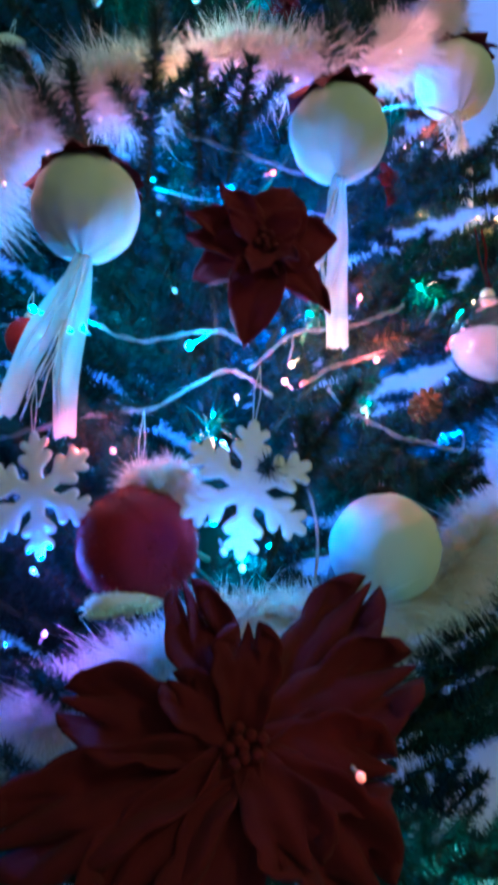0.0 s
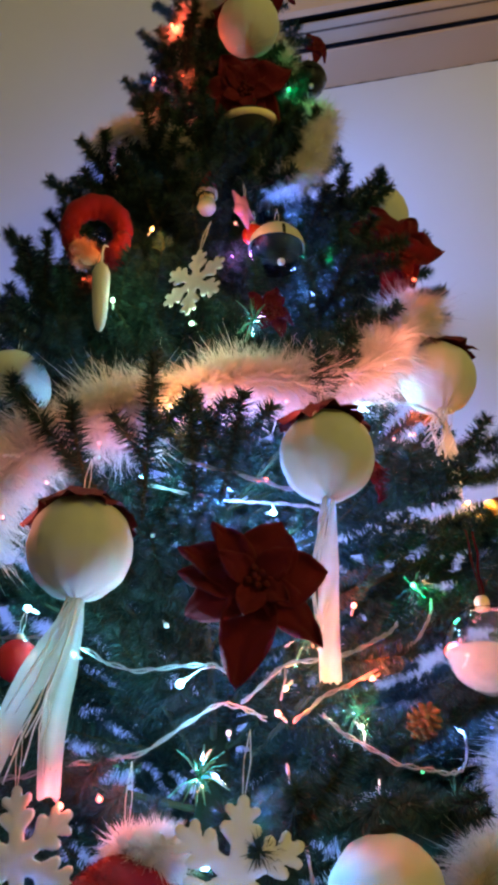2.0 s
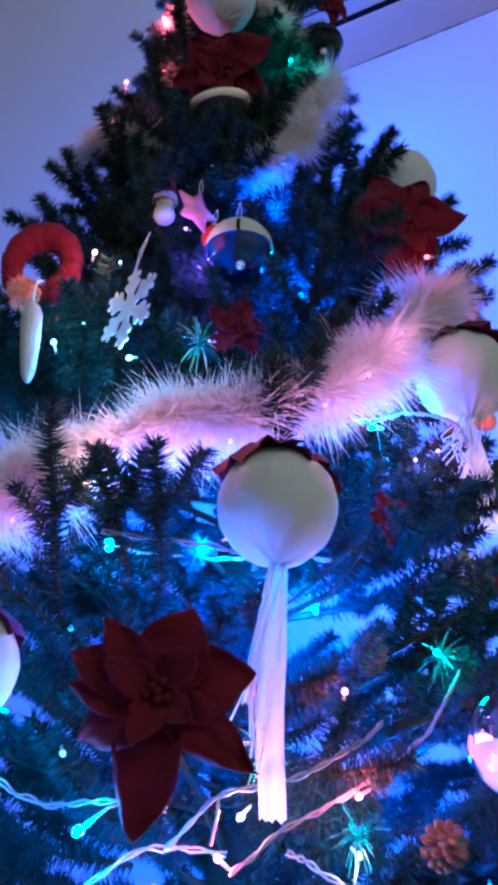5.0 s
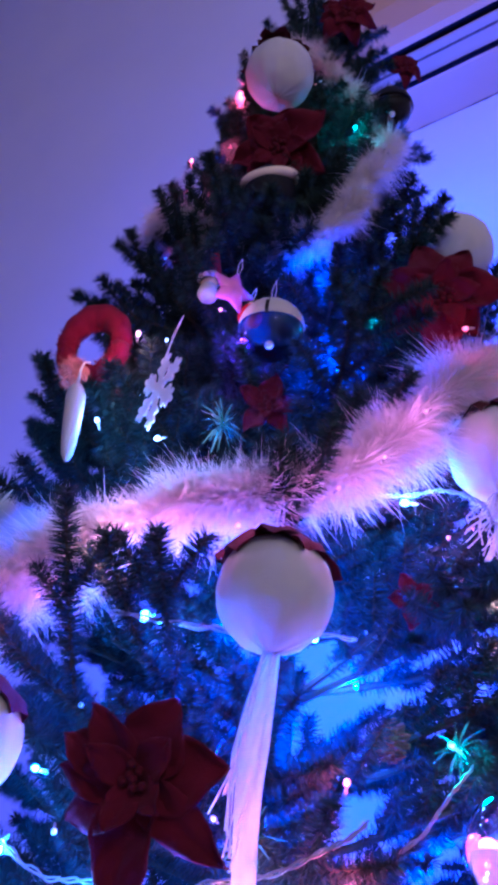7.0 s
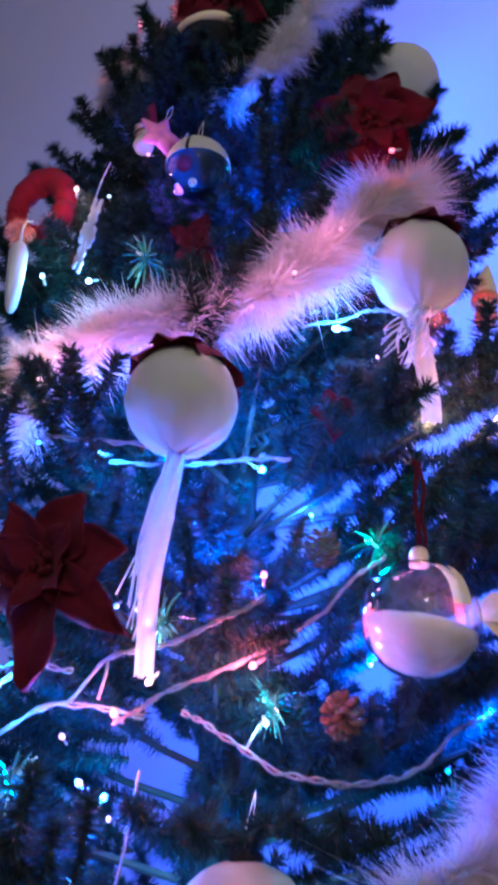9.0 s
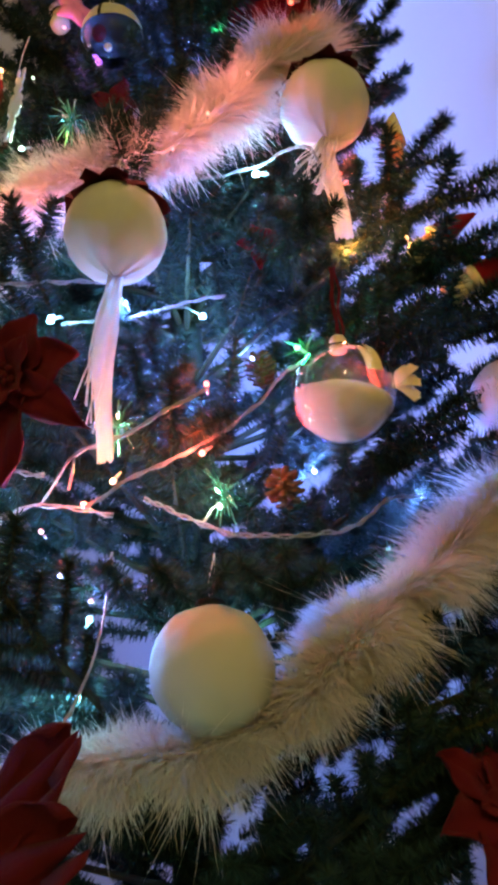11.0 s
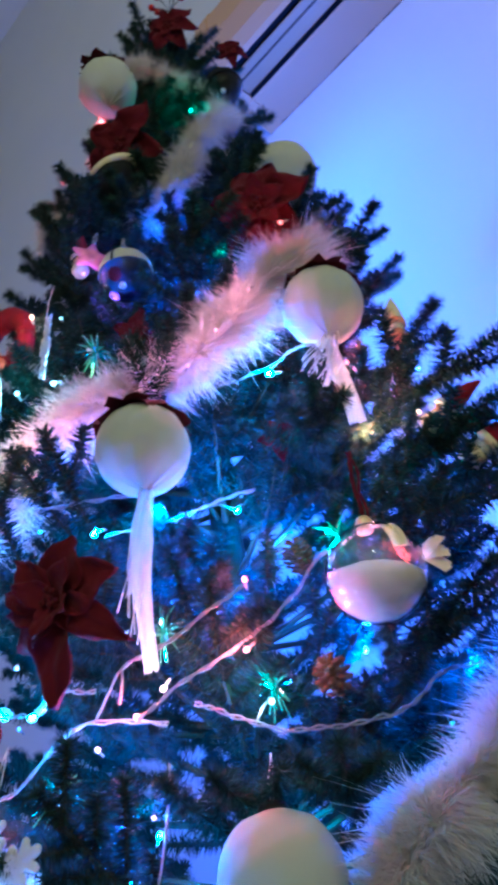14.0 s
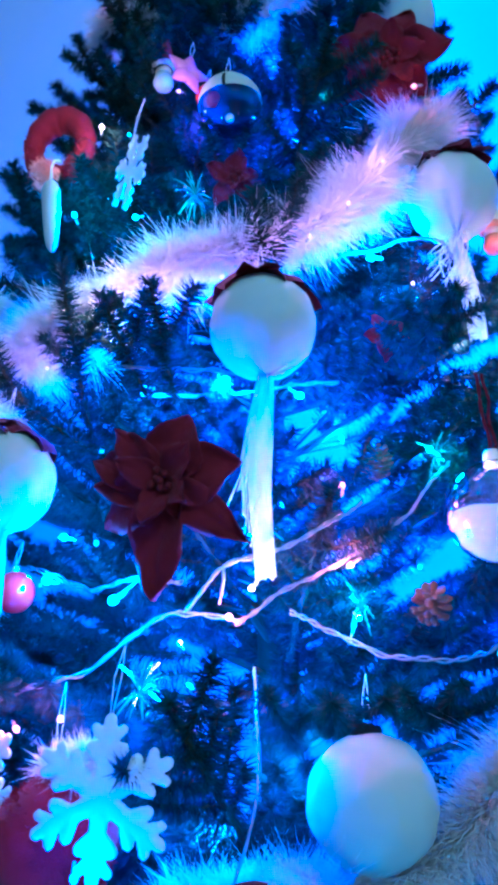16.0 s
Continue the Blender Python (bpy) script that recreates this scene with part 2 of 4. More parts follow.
def air_conditioner():
    """Long wall unit: curved body with an open outlet slot below."""
    z0, x0, x1 = 2.65, -0.56, 0.36
    ac = thing("air_conditioner", (W0.x, W0.y, 0), "beige wall-mounted air conditioner with dark outlet slots", "air conditioner", (0, 0, WALLTURN))
    prof = [(0, z0), (-0.096, z0), (-0.100, z0 + 0.003), (-0.108, z0 + 0.03), (-0.172, z0 + 0.034), (-0.186, z0 + 0.008), (-0.196, z0 + 0.016), (-0.212, z0 + 0.05), (-0.220, z0 + 0.12), (-0.215, z0 + 0.22), (-0.195, z0 + 0.27), (-0.15, z0 + 0.285), (0, z0 + 0.285)]
    g = Geo()
    for x in (x0, x1):
        for y, z in prof:
            g.v.append(Vector((x, y, z)))
    n = len(prof)
    for i in range(n - 1):
        g.face((i, i + 1, n + i + 1, n + i), 1 if i in (2, 3, 4) else 0)
    g.face(tuple(range(n))[::-1])
    g.face(tuple(range(n, 2 * n)))
    part("body", g.mesh("body", ACWHITE, ACDARK, smooth=False), None, ac)
    g = Geo()
    g.tube([(x0 + 0.045, -0.142, z0 + 0.004), (x1 - 0.045, -0.142, z0 + 0.004)], 0.030, 12, flat=0.12, up=(0, 0, 1))
    part("flap", g, ACWHITE, ac, "beige swing flap in the air outlet")
    # The groove isn't cut: a thin brown strip paints its shade on the flap.
    g = Geo()
    g.tube([(x0 + 0.045, -0.150, z0 + 0.0005), (x1 - 0.045, -0.150, z0 + 0.0005)], 0.003, 8, flat=0.4, up=(0, 0, 1))
    part("flap_groove_shade", g, GRIME_SHADE, ac, "brown strip painting the shaded groove along the flap")
    for x, lab in ((x0, -1), (x1, 1)):
        g = Geo()
        inner = [(y * 1.012, z - 0.002 if z < z0 + 0.01 else z + 0.002) for y, z in prof]
        inner = [q for i, q in enumerate(inner) if i not in (3, 4)]
        m = len(inner)
        for xx in (x - 0.002 * lab - (0.044 if lab > 0 else 0), x + 0.003 * lab + (0.044 if lab < 0 else 0)):
            for y, z in inner:
                g.v.append(Vector((xx, min(y, -0.001), z)))
        for i in range(m):
            g.face((i, (i + 1) % m, m + (i + 1) % m, m + i))
        g.face(tuple(range(m))[::-1])
        g.face(tuple(range(m, 2 * m)))
        part("end_cap", g, ACWHITE, ac, smooth=False)
    g = Geo()
    rnd = random.Random(4)
    line = [(x0 + 0.92 * k / 60, -0.0005, z0 - 0.0005 + 0.001 * rnd.random()) for k in range(61)]
    g.tube(line, [0.0008 + 0.0022 * rnd.random() ** 3 for _ in line], 6)
    part("grime_line", g, GRIME_SHADE, ac, "brown grime along the edge at the wall")


air_conditioner()

# ---- the tree ----


def sprig(g, a, d, length, rnd, dense=1.0, fat=1.0):
    """A bottle-brush twig: wire and many short thin needles that lean forward, rounded off at the tip."""
    d = Vector(d).normalized()
    bend = Vector((0, 0, 1)) * 0.3
    pts = [a + d * (length * t) + bend * (length * t * t * 0.4) for t in (0, 0.25, 0.5, 0.75, 1.0)]
    g.tube(pts, [0.0022, 0.002, 0.0018, 0.0015, 0.001], 4, mi=1)
    n = int(length * 7400 * dense)
    for k in range(n):
        t = 1 - (1 - (k + rnd.random()) / n) ** 1.25
        i = min(3, int(t * 4))
        p = pts[i].lerp(pts[i + 1], t * 4 - i)
        ax = (pts[i + 1] - pts[i]).normalized()
        s = ax.orthogonal().normalized()
        w = rnd.random() * 6.283
        o = s * math.cos(w) + ax.cross(s) * math.sin(w)
        tip = max(0, t - 0.8) / 0.2
        nd = (o * (1 - 0.3 * tip * rnd.random()) + ax * (0.02 + 0.38 * rnd.random() + 0.7 * tip * rnd.random())).normalized()
        ln = (0.0125 + 0.005 * rnd.random()) * fat * (0.6 + 0.4 * min(1, t * 5)) * (1 - 0.2 * tip)
        e = p + nd * ln
        wd = nd.cross(Vector((rnd.random() - 0.5, rnd.random() - 0.5, rnd.random() - 0.5))).normalized() * 0.0008
        q = len(g.v)
        g.v += [p - wd, p + wd, e]
        g.face((q, q + 1, q + 2))


def branch_mesh(length, seed, bare):
    rnd, g = random.Random(seed), Geo()
    ts = (0, 0.3, 0.6, 0.85)
    pts = [Vector((length * t, 0, length * (0.02 + 0.10 * t * t))) for t in ts]
    if length > 0.25:
        pts[2], pts[3] = Vector((length * 0.72, 0, length * 0.07)), Vector((length * 0.9, 0, length * 0.10))
        ts = (0, 0.3, 0.72, 0.9)
    g.tube(pts, [0.004, 0.0035, 0.003, 0.002], 6, mi=1)
    sprig(g, pts[2], pts[3] - pts[2], min(0.1, length * 0.40), rnd)
    if length > 0.18:
        sprig(g, pts[1], pts[2] - pts[1], length * 0.32, rnd, 0.55)
    n = max(3, int(length / 0.033))
    for k in range(n):
        t = bare + (0.93 - bare) * (k + 0.5 * rnd.random()) / n
        i = 0 if t < 0.3 else (1 if t < ts[2] else 2)
        p = pts[i].lerp(pts[i + 1], min(1, (t - ts[i]) / (ts[i + 1] - ts[i])))
        side = 1 if k % 2 else -1
        d = Vector((0.75, side * (0.5 + 0.4 * rnd.random()), -0.15 + 0.65 * rnd.random()))
        sprig(g, p, d, min(0.45 * length, 0.035 + 0.04 * rnd.random()), rnd)
    return g.mesh("branch", NEEDLE, STEM, smooth=False)


def radius_at(z):
    if z > 2.25:
        return max(0.03, 0.112 - (z - 2.25) * 0.42)
    return min(0.28 * (2.65 - z), 0.50)


tree = thing("christmas_tree", (AXIS.x, AXIS.y, 0), "tall artificial green Christmas tree full of ornaments and lights", "christmas tree")
g = Geo()
g.tube([(0, 0, 0.0), (0, 0, 1.2), (0, 0, 2.42)], [0.026, 0.020, 0.006], 12)
part("trunk", g, BARK, tree)
g = Geo()
for k in range(4):
    w = k * math.pi / 2 + 0.4
    g.tube([(0.02 * math.cos(w), 0.02 * math.sin(w), 0.14), (0.2 * math.cos(w), 0.2 * math.sin(w), 0.06), (0.3 * math.cos(w), 0.3 * math.sin(w), 0.012)], 0.011, 8)
part("stand", g, BARK, tree)
SIZES = (0.09, 0.14, 0.20, 0.27, 0.34, 0.42)
MESHES = {s: [branch_mesh(s, 11 * i + int(s * 1000), 0.2 if s < 0.25 else 0.38) for i in range(3)] for s in SIZES}
# Ornaments hang clear of the needles in front of them: centre and free radius.
CLEAR = [
    ((-0.121, 0.536, 1.201), 0.050), ((-0.135, 0.53, 1.12), 0.03), ((0.075, 0.588, 1.307), 0.05), ((0.068, 0.588, 1.21), 0.02), ((0.215, 0.716, 1.472), 0.05), ((0.225, 0.716, 1.41), 0.025), ((0.24, 0.716, 1.36), 0.02),
    ((0.006, 0.648, 2.008), 0.045), ((0.185, 0.76, 1.755), 0.02), ((0.109, 0.661, 0.969), 0.075), ((0.09, 0.64, 0.91), 0.05), ((0.218, 0.683, 1.162), 0.05), ((0.037, 0.625, 1.588), 0.035),
    ((-0.001, 0.502, 0.978), 0.055), ((-0.149, 0.567, 0.991), 0.05), ((-0.05, 0.55, 1.0), 0.03), ((-0.049, 0.585, 1.49), 0.04), ((-0.14, 0.594, 1.494), 0.02), ((-0.082, 0.545, 0.952), 0.05), ((-0.16, 0.625, 1.60), 0.045),
    ((0.012, 0.550, 1.176), 0.055), ((0.182, 0.69, 1.636), 0.045), ((0.0, 0.655, 1.885), 0.04), ((-0.035, 0.59, 1.64), 0.03), ((0.009, 0.65, 1.798), 0.03), ((0.001, 0.608, 1.622), 0.038),
    ((0.312, 0.80, 1.298), 0.022), ((0.285, 0.80, 1.352), 0.022), ((0.236, 0.858, 1.52), 0.03), ((0.313, 0.871, 1.205), 0.06), ((-0.24, 0.655, 1.42), 0.03),
    ((-0.03, 0.60, 1.39), 0.045), ((0.02, 0.60, 1.40), 0.045), ((0.08, 0.62, 1.42), 0.04), ((0.13, 0.65, 1.445), 0.045), ((0.19, 0.70, 1.54), 0.04), ((-0.11, 0.59, 1.35), 0.045), ((-0.18, 0.565, 1.28), 0.045), ((-0.145, 0.58, 1.315), 0.045), ((-0.25, 0.60, 1.235), 0.04), ((-0.10, 0.625, 1.715), 0.02), ((0.09, 0.685, 1.775), 0.025),
    ((0.225, 0.69, 0.965), 0.05), ((0.16, 0.68, 0.925), 0.05), ((0.27, 0.77, 1.03), 0.045), ((0.01, 0.58, 0.90), 0.055), ((0.085, 0.62, 0.90), 0.055), ((0.14, 0.64, 0.91), 0.055), ((-0.05, 0.59, 0.89), 0.05), ((-0.15, 0.64, 0.86), 0.045),
    ((-0.044, 0.578, 1.11), 0.035), ((0.133, 0.736, 1.446), 0.03), ((0.035, 0.777, 1.336), 0.03), ((-0.017, 0.728, 1.339), 0.03), ((0.10, 0.693, 1.10), 0.03), ((-0.099, 0.706, 1.344), 0.03), ((-0.21, 0.74, 1.22), 0.03), ((-0.151, 0.638, 1.15), 0.03), ((0.167, 0.724, 1.235), 0.02), ((0.063, 0.60, 1.088), 0.02), ((-0.07, 0.585, 1.063), 0.02), ((-0.12, 0.58, 1.052), 0.015),
    ((0.13, 0.665, 1.056), 0.015), ((0.19, 0.73, 1.06), 0.015), ((0.075, 0.60, 1.135), 0.015), ((0.11, 0.65, 1.135), 0.015), ((0.16, 0.675, 1.18), 0.015), ((0.03, 0.74, 1.333), 0.015), ((0.0, 0.50, 0.85), 0.085),
]
FRONT = Vector((0.20, 0.06, 1.0))


# Openings in the foliage through which the wall shows: front end, back end, free radius.
GAPS = [
    ((0.077, 0.70, 1.255), (-0.070, 1.10, 1.38), 0.020), ((0.089, 0.70, 1.164), (-0.043, 1.10, 1.207), 0.010), ((0.017, 0.70, 1.053), (-0.278, 1.10, 1.107), 0.022), ((0.147, 0.70, 1.000), (-0.02, 1.10, 1.015), 0.034),
    ((0.20, 0.70, 1.112), (0.05, 1.10, 1.21), 0.010), ((0.021, 0.70, 0.996), (-0.172, 1.10, 1.015), 0.018), ((0.148, 0.70, 1.128), (0.219, 1.10, 1.214), 0.006),
]
GAPS = [(Vector(a), Vector(b), r) for a, b, r in GAPS]


def in_gap(p, margin):
    for a, b, r in GAPS:
        t = max(-0.1, min(1.0, (p - a).dot(b - a) / (b - a).length_squared))
        if (p - a - (b - a) * t).length < r + margin:
            return True
    return False


def crowded(p):
    for c, r in CLEAR:
        c = Vector(c)
        way = (FRONT + Vector((max(-0.2, min(0.3, c.x)), 0, 0)) - c).normalized()
        t = max(-0.01, min(0.16, (p - c).dot(way)))
        if (p - c - way * t).length < r + 0.008:
            return True
    return False


g, trnd = Geo(), random.Random(31)
for k in range(620):
    w, h = trnd.uniform(0, 6.283), 0.6 + 1.75 * (k / 620) ** 1.15
    far = trnd.uniform(0.0, 0.5) * radius_at(h)
    foot, way = Vector((far * math.cos(w), far * math.sin(w), h)), Vector((math.cos(w), math.sin(w), 0.5))
    length = trnd.uniform(0.05, 0.10)
    if not any(in_gap(AXIS + foot + way * (length * t), 0.014) or crowded(AXIS + foot + way * (length * t)) for t in (0, 0.5, 1)):
        sprig(g, foot, way, length, trnd, 0.8)
for n, lo, hi in ((90, (0.05, 0.84, 0.98), (0.30, 1.05, 1.28)), (80, (-0.36, 0.78, 0.90), (-0.10, 1.0, 1.18))):
    for _ in range(n):
        p = Vector([trnd.uniform(a, b) for a, b in zip(lo, hi)])
        way = Vector((p.x - AXIS.x, p.y - AXIS.y, 0)).normalized() + Vector((0, 0, trnd.uniform(-0.2, 0.6)))
        if not any(in_gap(p + way * t, 0.012) for t in (0, 0.04, 0.08)):
            sprig(g, p - AXIS, way, trnd.uniform(0.06, 0.10), trnd, 0.8)
tagged(part("inner_twig", g.mesh("inner_twig", NEEDLE, STEM, smooth=False), None, tree), kind="stuff")
rnd = random.Random(21)
z, turn_by = 0.42, 0.0
while z < 2.43:
    r = radius_at(z)
    n = max(5, int(2 * math.pi * r / ((0.09 if z > 1.45 else 0.115) if z > 0.8 else 0.2)))
    turn_by += 0.7
    for k in range(n):
        w = turn_by + 2 * math.pi * (k + 0.35 * rnd.random()) / n
        d = Vector((math.cos(w), math.sin(w), 0))
        front = max(0, -d.dot(back))
        if rnd.random() < ((0.50 if 0.92 < z < 1.35 else 0.45) if d.dot(back) > 0.2 else (0.12 if 0.92 < z < 1.35 and front < 0.4 else (0.26 if front > 0.5 and z < 1.5 else 0))):
            continue
        reach = r * (0.82 + 0.24 * rnd.random()) * (1 - 0.22 * front * (z < 1.5)) * (0.72 if d.dot(back) > 0.45 else 1)
        gap = (W0 - AXIS).dot(back) / max(0.001, d.dot(back)) - 0.03 if d.dot(back) > 0.2 else 9
        reach = min(reach, gap)
        up = 8 + 14 * rnd.random() + 22 * max(0, z - 1.6)
        zz = z + 0.03 * (rnd.random() - 0.5) - reach * math.tan(radians(up)) * 0.8
        way = d * math.cos(radians(up)) + Vector((0, 0, math.sin(radians(up)) + 0.08))
        while reach > 0.07 and any(crowded(AXIS + Vector((0, 0, zz)) + way * (reach * t)) for t in (0.5, 0.62, 0.74, 0.86, 1.0)):
            reach *= 0.9
        while reach > 0.07 and any(in_gap(AXIS + Vector((0, 0, zz)) + way * (reach * t), 0.016) for t in (0.4, 0.55, 0.7, 0.85, 1.0)):
            reach *= 0.85
        if reach <= 0.07:
            continue
        size = min(SIZES, key=lambda s: abs(s - reach))
        ob = part("branch", MESHES[size][rnd.randrange(3)], None, tree)
        ob.matrix_basis = pose(0, 0, zz, 0, -up, math.degrees(w)) @ Matrix.Rotation(rnd.uniform(-0.5, 0.5), 4, "X") @ Matrix.Diagonal((reach / size, 1, 1, 1))
    z += (0.060 if z > 1.5 else 0.080) if z > 0.8 else 0.15
# Boughs that stand out from the rest: foot and tip.


def bough_mesh(length, seed):
    rnd, g = random.Random(seed), Geo()
    sprig(g, Vector((0, 0, 0)), (1, 0, 0), length, rnd, 0.95, 1.05)
    for k in range(int(length / 0.05)):
        side = 1 if k % 2 else -1
        sprig(g, Vector((length * (0.35 + 0.12 * k), 0, 0.004)), (0.8, 0.65 * side, 0.1 + 0.3 * rnd.random()), 0.04 + 0.02 * rnd.random(), rnd)
    return g.mesh("branch", NEEDLE, STEM, smooth=False)


BOUGHS = {s: bough_mesh(s, int(s * 999)) for s in (0.1, 0.15, 0.2)}
for foot, tip in [
    ((-0.085, 0.60, 1.25), (-0.070, 0.512, 1.365)), ((-0.080, 0.60, 1.235), (-0.193, 0.53, 1.325)), ((-0.12, 0.74, 1.46), (-0.285, 0.66, 1.63)), ((-0.13, 0.72, 1.45), (-0.285, 0.69, 1.545)),
    ((-0.042, 0.62, 1.28), (-0.043, 0.535, 1.335)), ((-0.019, 0.62, 1.28), (0.004, 0.535, 1.332)), ((0.066, 0.66, 1.345), (0.077, 0.565, 1.410)),
    ((0.079, 0.70, 1.42), (0.077, 0.58, 1.418)), ((0.06, 0.72, 1.49), (0.163, 0.635, 1.492)), ((0.03, 0.70, 1.48), (0.127, 0.610, 1.462)), ((0.15, 0.84, 1.42), (0.315, 0.74, 1.40)),
    ((0.12, 0.86, 1.40), (0.212, 0.655, 1.312)), ((0.12, 0.84, 1.37), (0.190, 0.66, 1.292)), ((0.06, 0.76, 1.02), (0.105, 0.60, 1.012)), ((0.10, 0.80, 1.02), (0.182, 0.64, 1.014)), ((0.03, 0.74, 1.01), (0.06, 0.60, 1.020)),
    ((-0.02, 0.80, 1.76), (0.041, 0.62, 1.705)), ((-0.03, 0.80, 1.74), (-0.012, 0.61, 1.72)), ((-0.02, 0.82, 1.84), (0.051, 0.645, 1.775)), ((-0.04, 0.82, 1.82), (-0.02, 0.64, 1.765)), ((-0.06, 0.82, 1.92), (-0.087, 0.66, 1.88)), ((0.0, 0.80, 1.78), (0.022, 0.625, 1.745)),
    ((0.15, 0.87, 1.43), (0.36, 0.79, 1.372)), ((0.15, 0.85, 1.25), (0.350, 0.78, 1.258)), ((0.15, 0.85, 1.36), (0.352, 0.76, 1.29)), ((0.13, 0.85, 1.33), (0.31, 0.81, 1.31)),
    ((-0.12, 0.70, 1.44), (-0.215, 0.56, 1.415)), ((-0.16, 0.68, 1.33), (-0.262, 0.57, 1.375)),
    ((-0.12, 0.90, 1.05), (-0.33, 0.85, 1.08)), ((-0.10, 0.88, 1.15), (-0.32, 0.86, 1.17)), ((-0.13, 0.85, 0.98), (-0.32, 0.79, 1.00)), ((-0.10, 0.80, 1.10), (-0.28, 0.72, 1.12)), ((0.10, 0.84, 1.50), (0.262, 0.78, 1.515)), ((0.10, 0.86, 1.56), (0.245, 0.80, 1.575)), ((0.08, 0.86, 1.68), (0.20, 0.78, 1.70)), ((0.10, 0.86, 1.62), (0.235, 0.82, 1.64)),
    ((0.08, 0.95, 1.14), (0.30, 0.95, 1.15)), ((0.06, 1.0, 1.04), (0.28, 1.0, 1.08)), ((0.10, 0.93, 1.24), (0.25, 0.93, 1.26)), ((0.06, 0.93, 0.98), (0.30, 0.93, 1.00)), ((0.10, 0.98, 1.18), (0.27, 1.03, 1.19)), ((0.12, 0.90, 1.08), (0.27, 0.90, 1.07)),
    ((0.10, 0.82, 0.86), (0.30, 0.76, 0.90)), ((0.08, 0.80, 0.80), (0.26, 0.70, 0.83)), ((-0.10, 0.72, 1.68), (-0.236, 0.66, 1.708)), ((0.10, 0.82, 1.12), (0.30, 0.72, 1.13)),
    ((-0.10, 0.72, 0.84), (-0.15, 0.60, 0.850)),
]:
    foot, tip = Vector(foot) - AXIS, Vector(tip) - AXIS
    way = tip - foot
    size = min(BOUGHS, key=lambda s: abs(s - way.length))
    ob = part("branch", BOUGHS[size], None, tree)
    ob.matrix_basis = Matrix.Translation(foot) @ way.to_track_quat("X", "Z").to_matrix().to_4x4() @ Matrix.Diagonal((way.length / size, 1, 1, 1))
g = Geo()
sprig(g, Vector((0, 0, 2.38)), (0, 0, 1), 0.10, rnd, 1.2)
part("leader", g.mesh("leader", NEEDLE, STEM, smooth=False), None, tree)

# ---- feather garlands ----


def garland(pts, fluff, label, seed, dense=75000):
    rnd = random.Random(seed)
    path = spline(pts, 12)
    root = thing("feather_garland", path[len(path) // 2], label, "garland", group="feather garlands")
    off = path[len(path) // 2]
    g = Geo()
    g.tube([p - off for p in path], 0.007, 8)
    part("core", g, FEATHER, root)
    g = Geo()
    for i in range(len(path) - 1):
        a, b = path[i] - off, path[i + 1] - off
        ax = (b - a)
        n = int(ax.length * dense)
        ax.normalize()
        s = ax.orthogonal().normalized()
        o2 = ax.cross(s)
        for _ in range(n):
            p = a.lerp(b, rnd.random())
            w = rnd.random() * 6.283
            o = (s * math.cos(w) + o2 * math.sin(w))
            lump = 0.82 + 0.75 * noise.noise((p + off) * 26 + o * 0.8)
            ln = fluff * max(0.3, lump) * (0.40 + 0.42 * rnd.random() + (0.30 * rnd.random() if rnd.random() < 0.25 else 0))
            d = (o + ax * rnd.uniform(-0.55, 0.55)).normalized()
            curl = Vector((rnd.uniform(-1, 1), rnd.uniform(-1, 1), rnd.uniform(-1, 0.3))) * (0.42 * ln)
            wd = d.cross(Vector((rnd.random() - 0.5, rnd.random() - 0.5, rnd.random() - 0.5))).normalized() * 0.00045
            m, e = p + d * (ln * 0.6) + curl * 0.3, p + d * ln + curl
            q = len(g.v)
            g.v += [p - wd, p + wd, m + wd * 0.8, m - wd * 0.8, e]
            g.face((q, q + 1, q + 2, q + 3))
            g.face((q + 3, q + 2, q + 4))
    tagged(part("down", g, FEATHER, root, smooth=False), kind="stuff")
    return root


garland([(-0.36, 0.72, 1.18), (-0.25, 0.61, 1.250), (-0.178, 0.575, 1.308), (-0.115, 0.592, 1.360), (-0.004, 0.595, 1.395), (0.06, 0.625, 1.408), (0.125, 0.65, 1.445), (0.188, 0.70, 1.540), (0.192, 0.78, 1.595), (0.13, 0.92, 1.63)], 0.056, "fluffy white feather garland draped across the tree", 1)
garland([(-0.20, 0.86, 1.87), (-0.195, 0.74, 1.865), (-0.125, 0.675, 1.832), (-0.075, 0.685, 1.80), (-0.02, 0.70, 1.765), (0.055, 0.675, 1.735), (0.087, 0.69, 1.792), (0.112, 0.745, 1.93), (0.08, 0.86, 2.08)], 0.036, "thin white feather garland round the upper tree", 2, 36000)
garland([(-0.12, 0.82, 2.14), (-0.07, 0.73, 2.17), (-0.005, 0.715, 2.16), (0.05, 0.75, 2.10), (0.08, 0.83, 2.09)], 0.030, "short white feather garland near the tree top", 3, 36000)
garland([(0.34, 0.98, 1.16), (0.305, 0.86, 1.12), (0.25, 0.77, 1.045), (0.20, 0.71, 0.985), (0.15, 0.70, 0.94), (0.085, 0.665, 0.914), (0.01, 0.645, 0.912), (-0.06, 0.65, 0.885), (-0.13, 0.67, 0.85), (-0.24, 0.72, 0.81)], 0.057, "thick fluffy white feather garland low on the tree", 4)

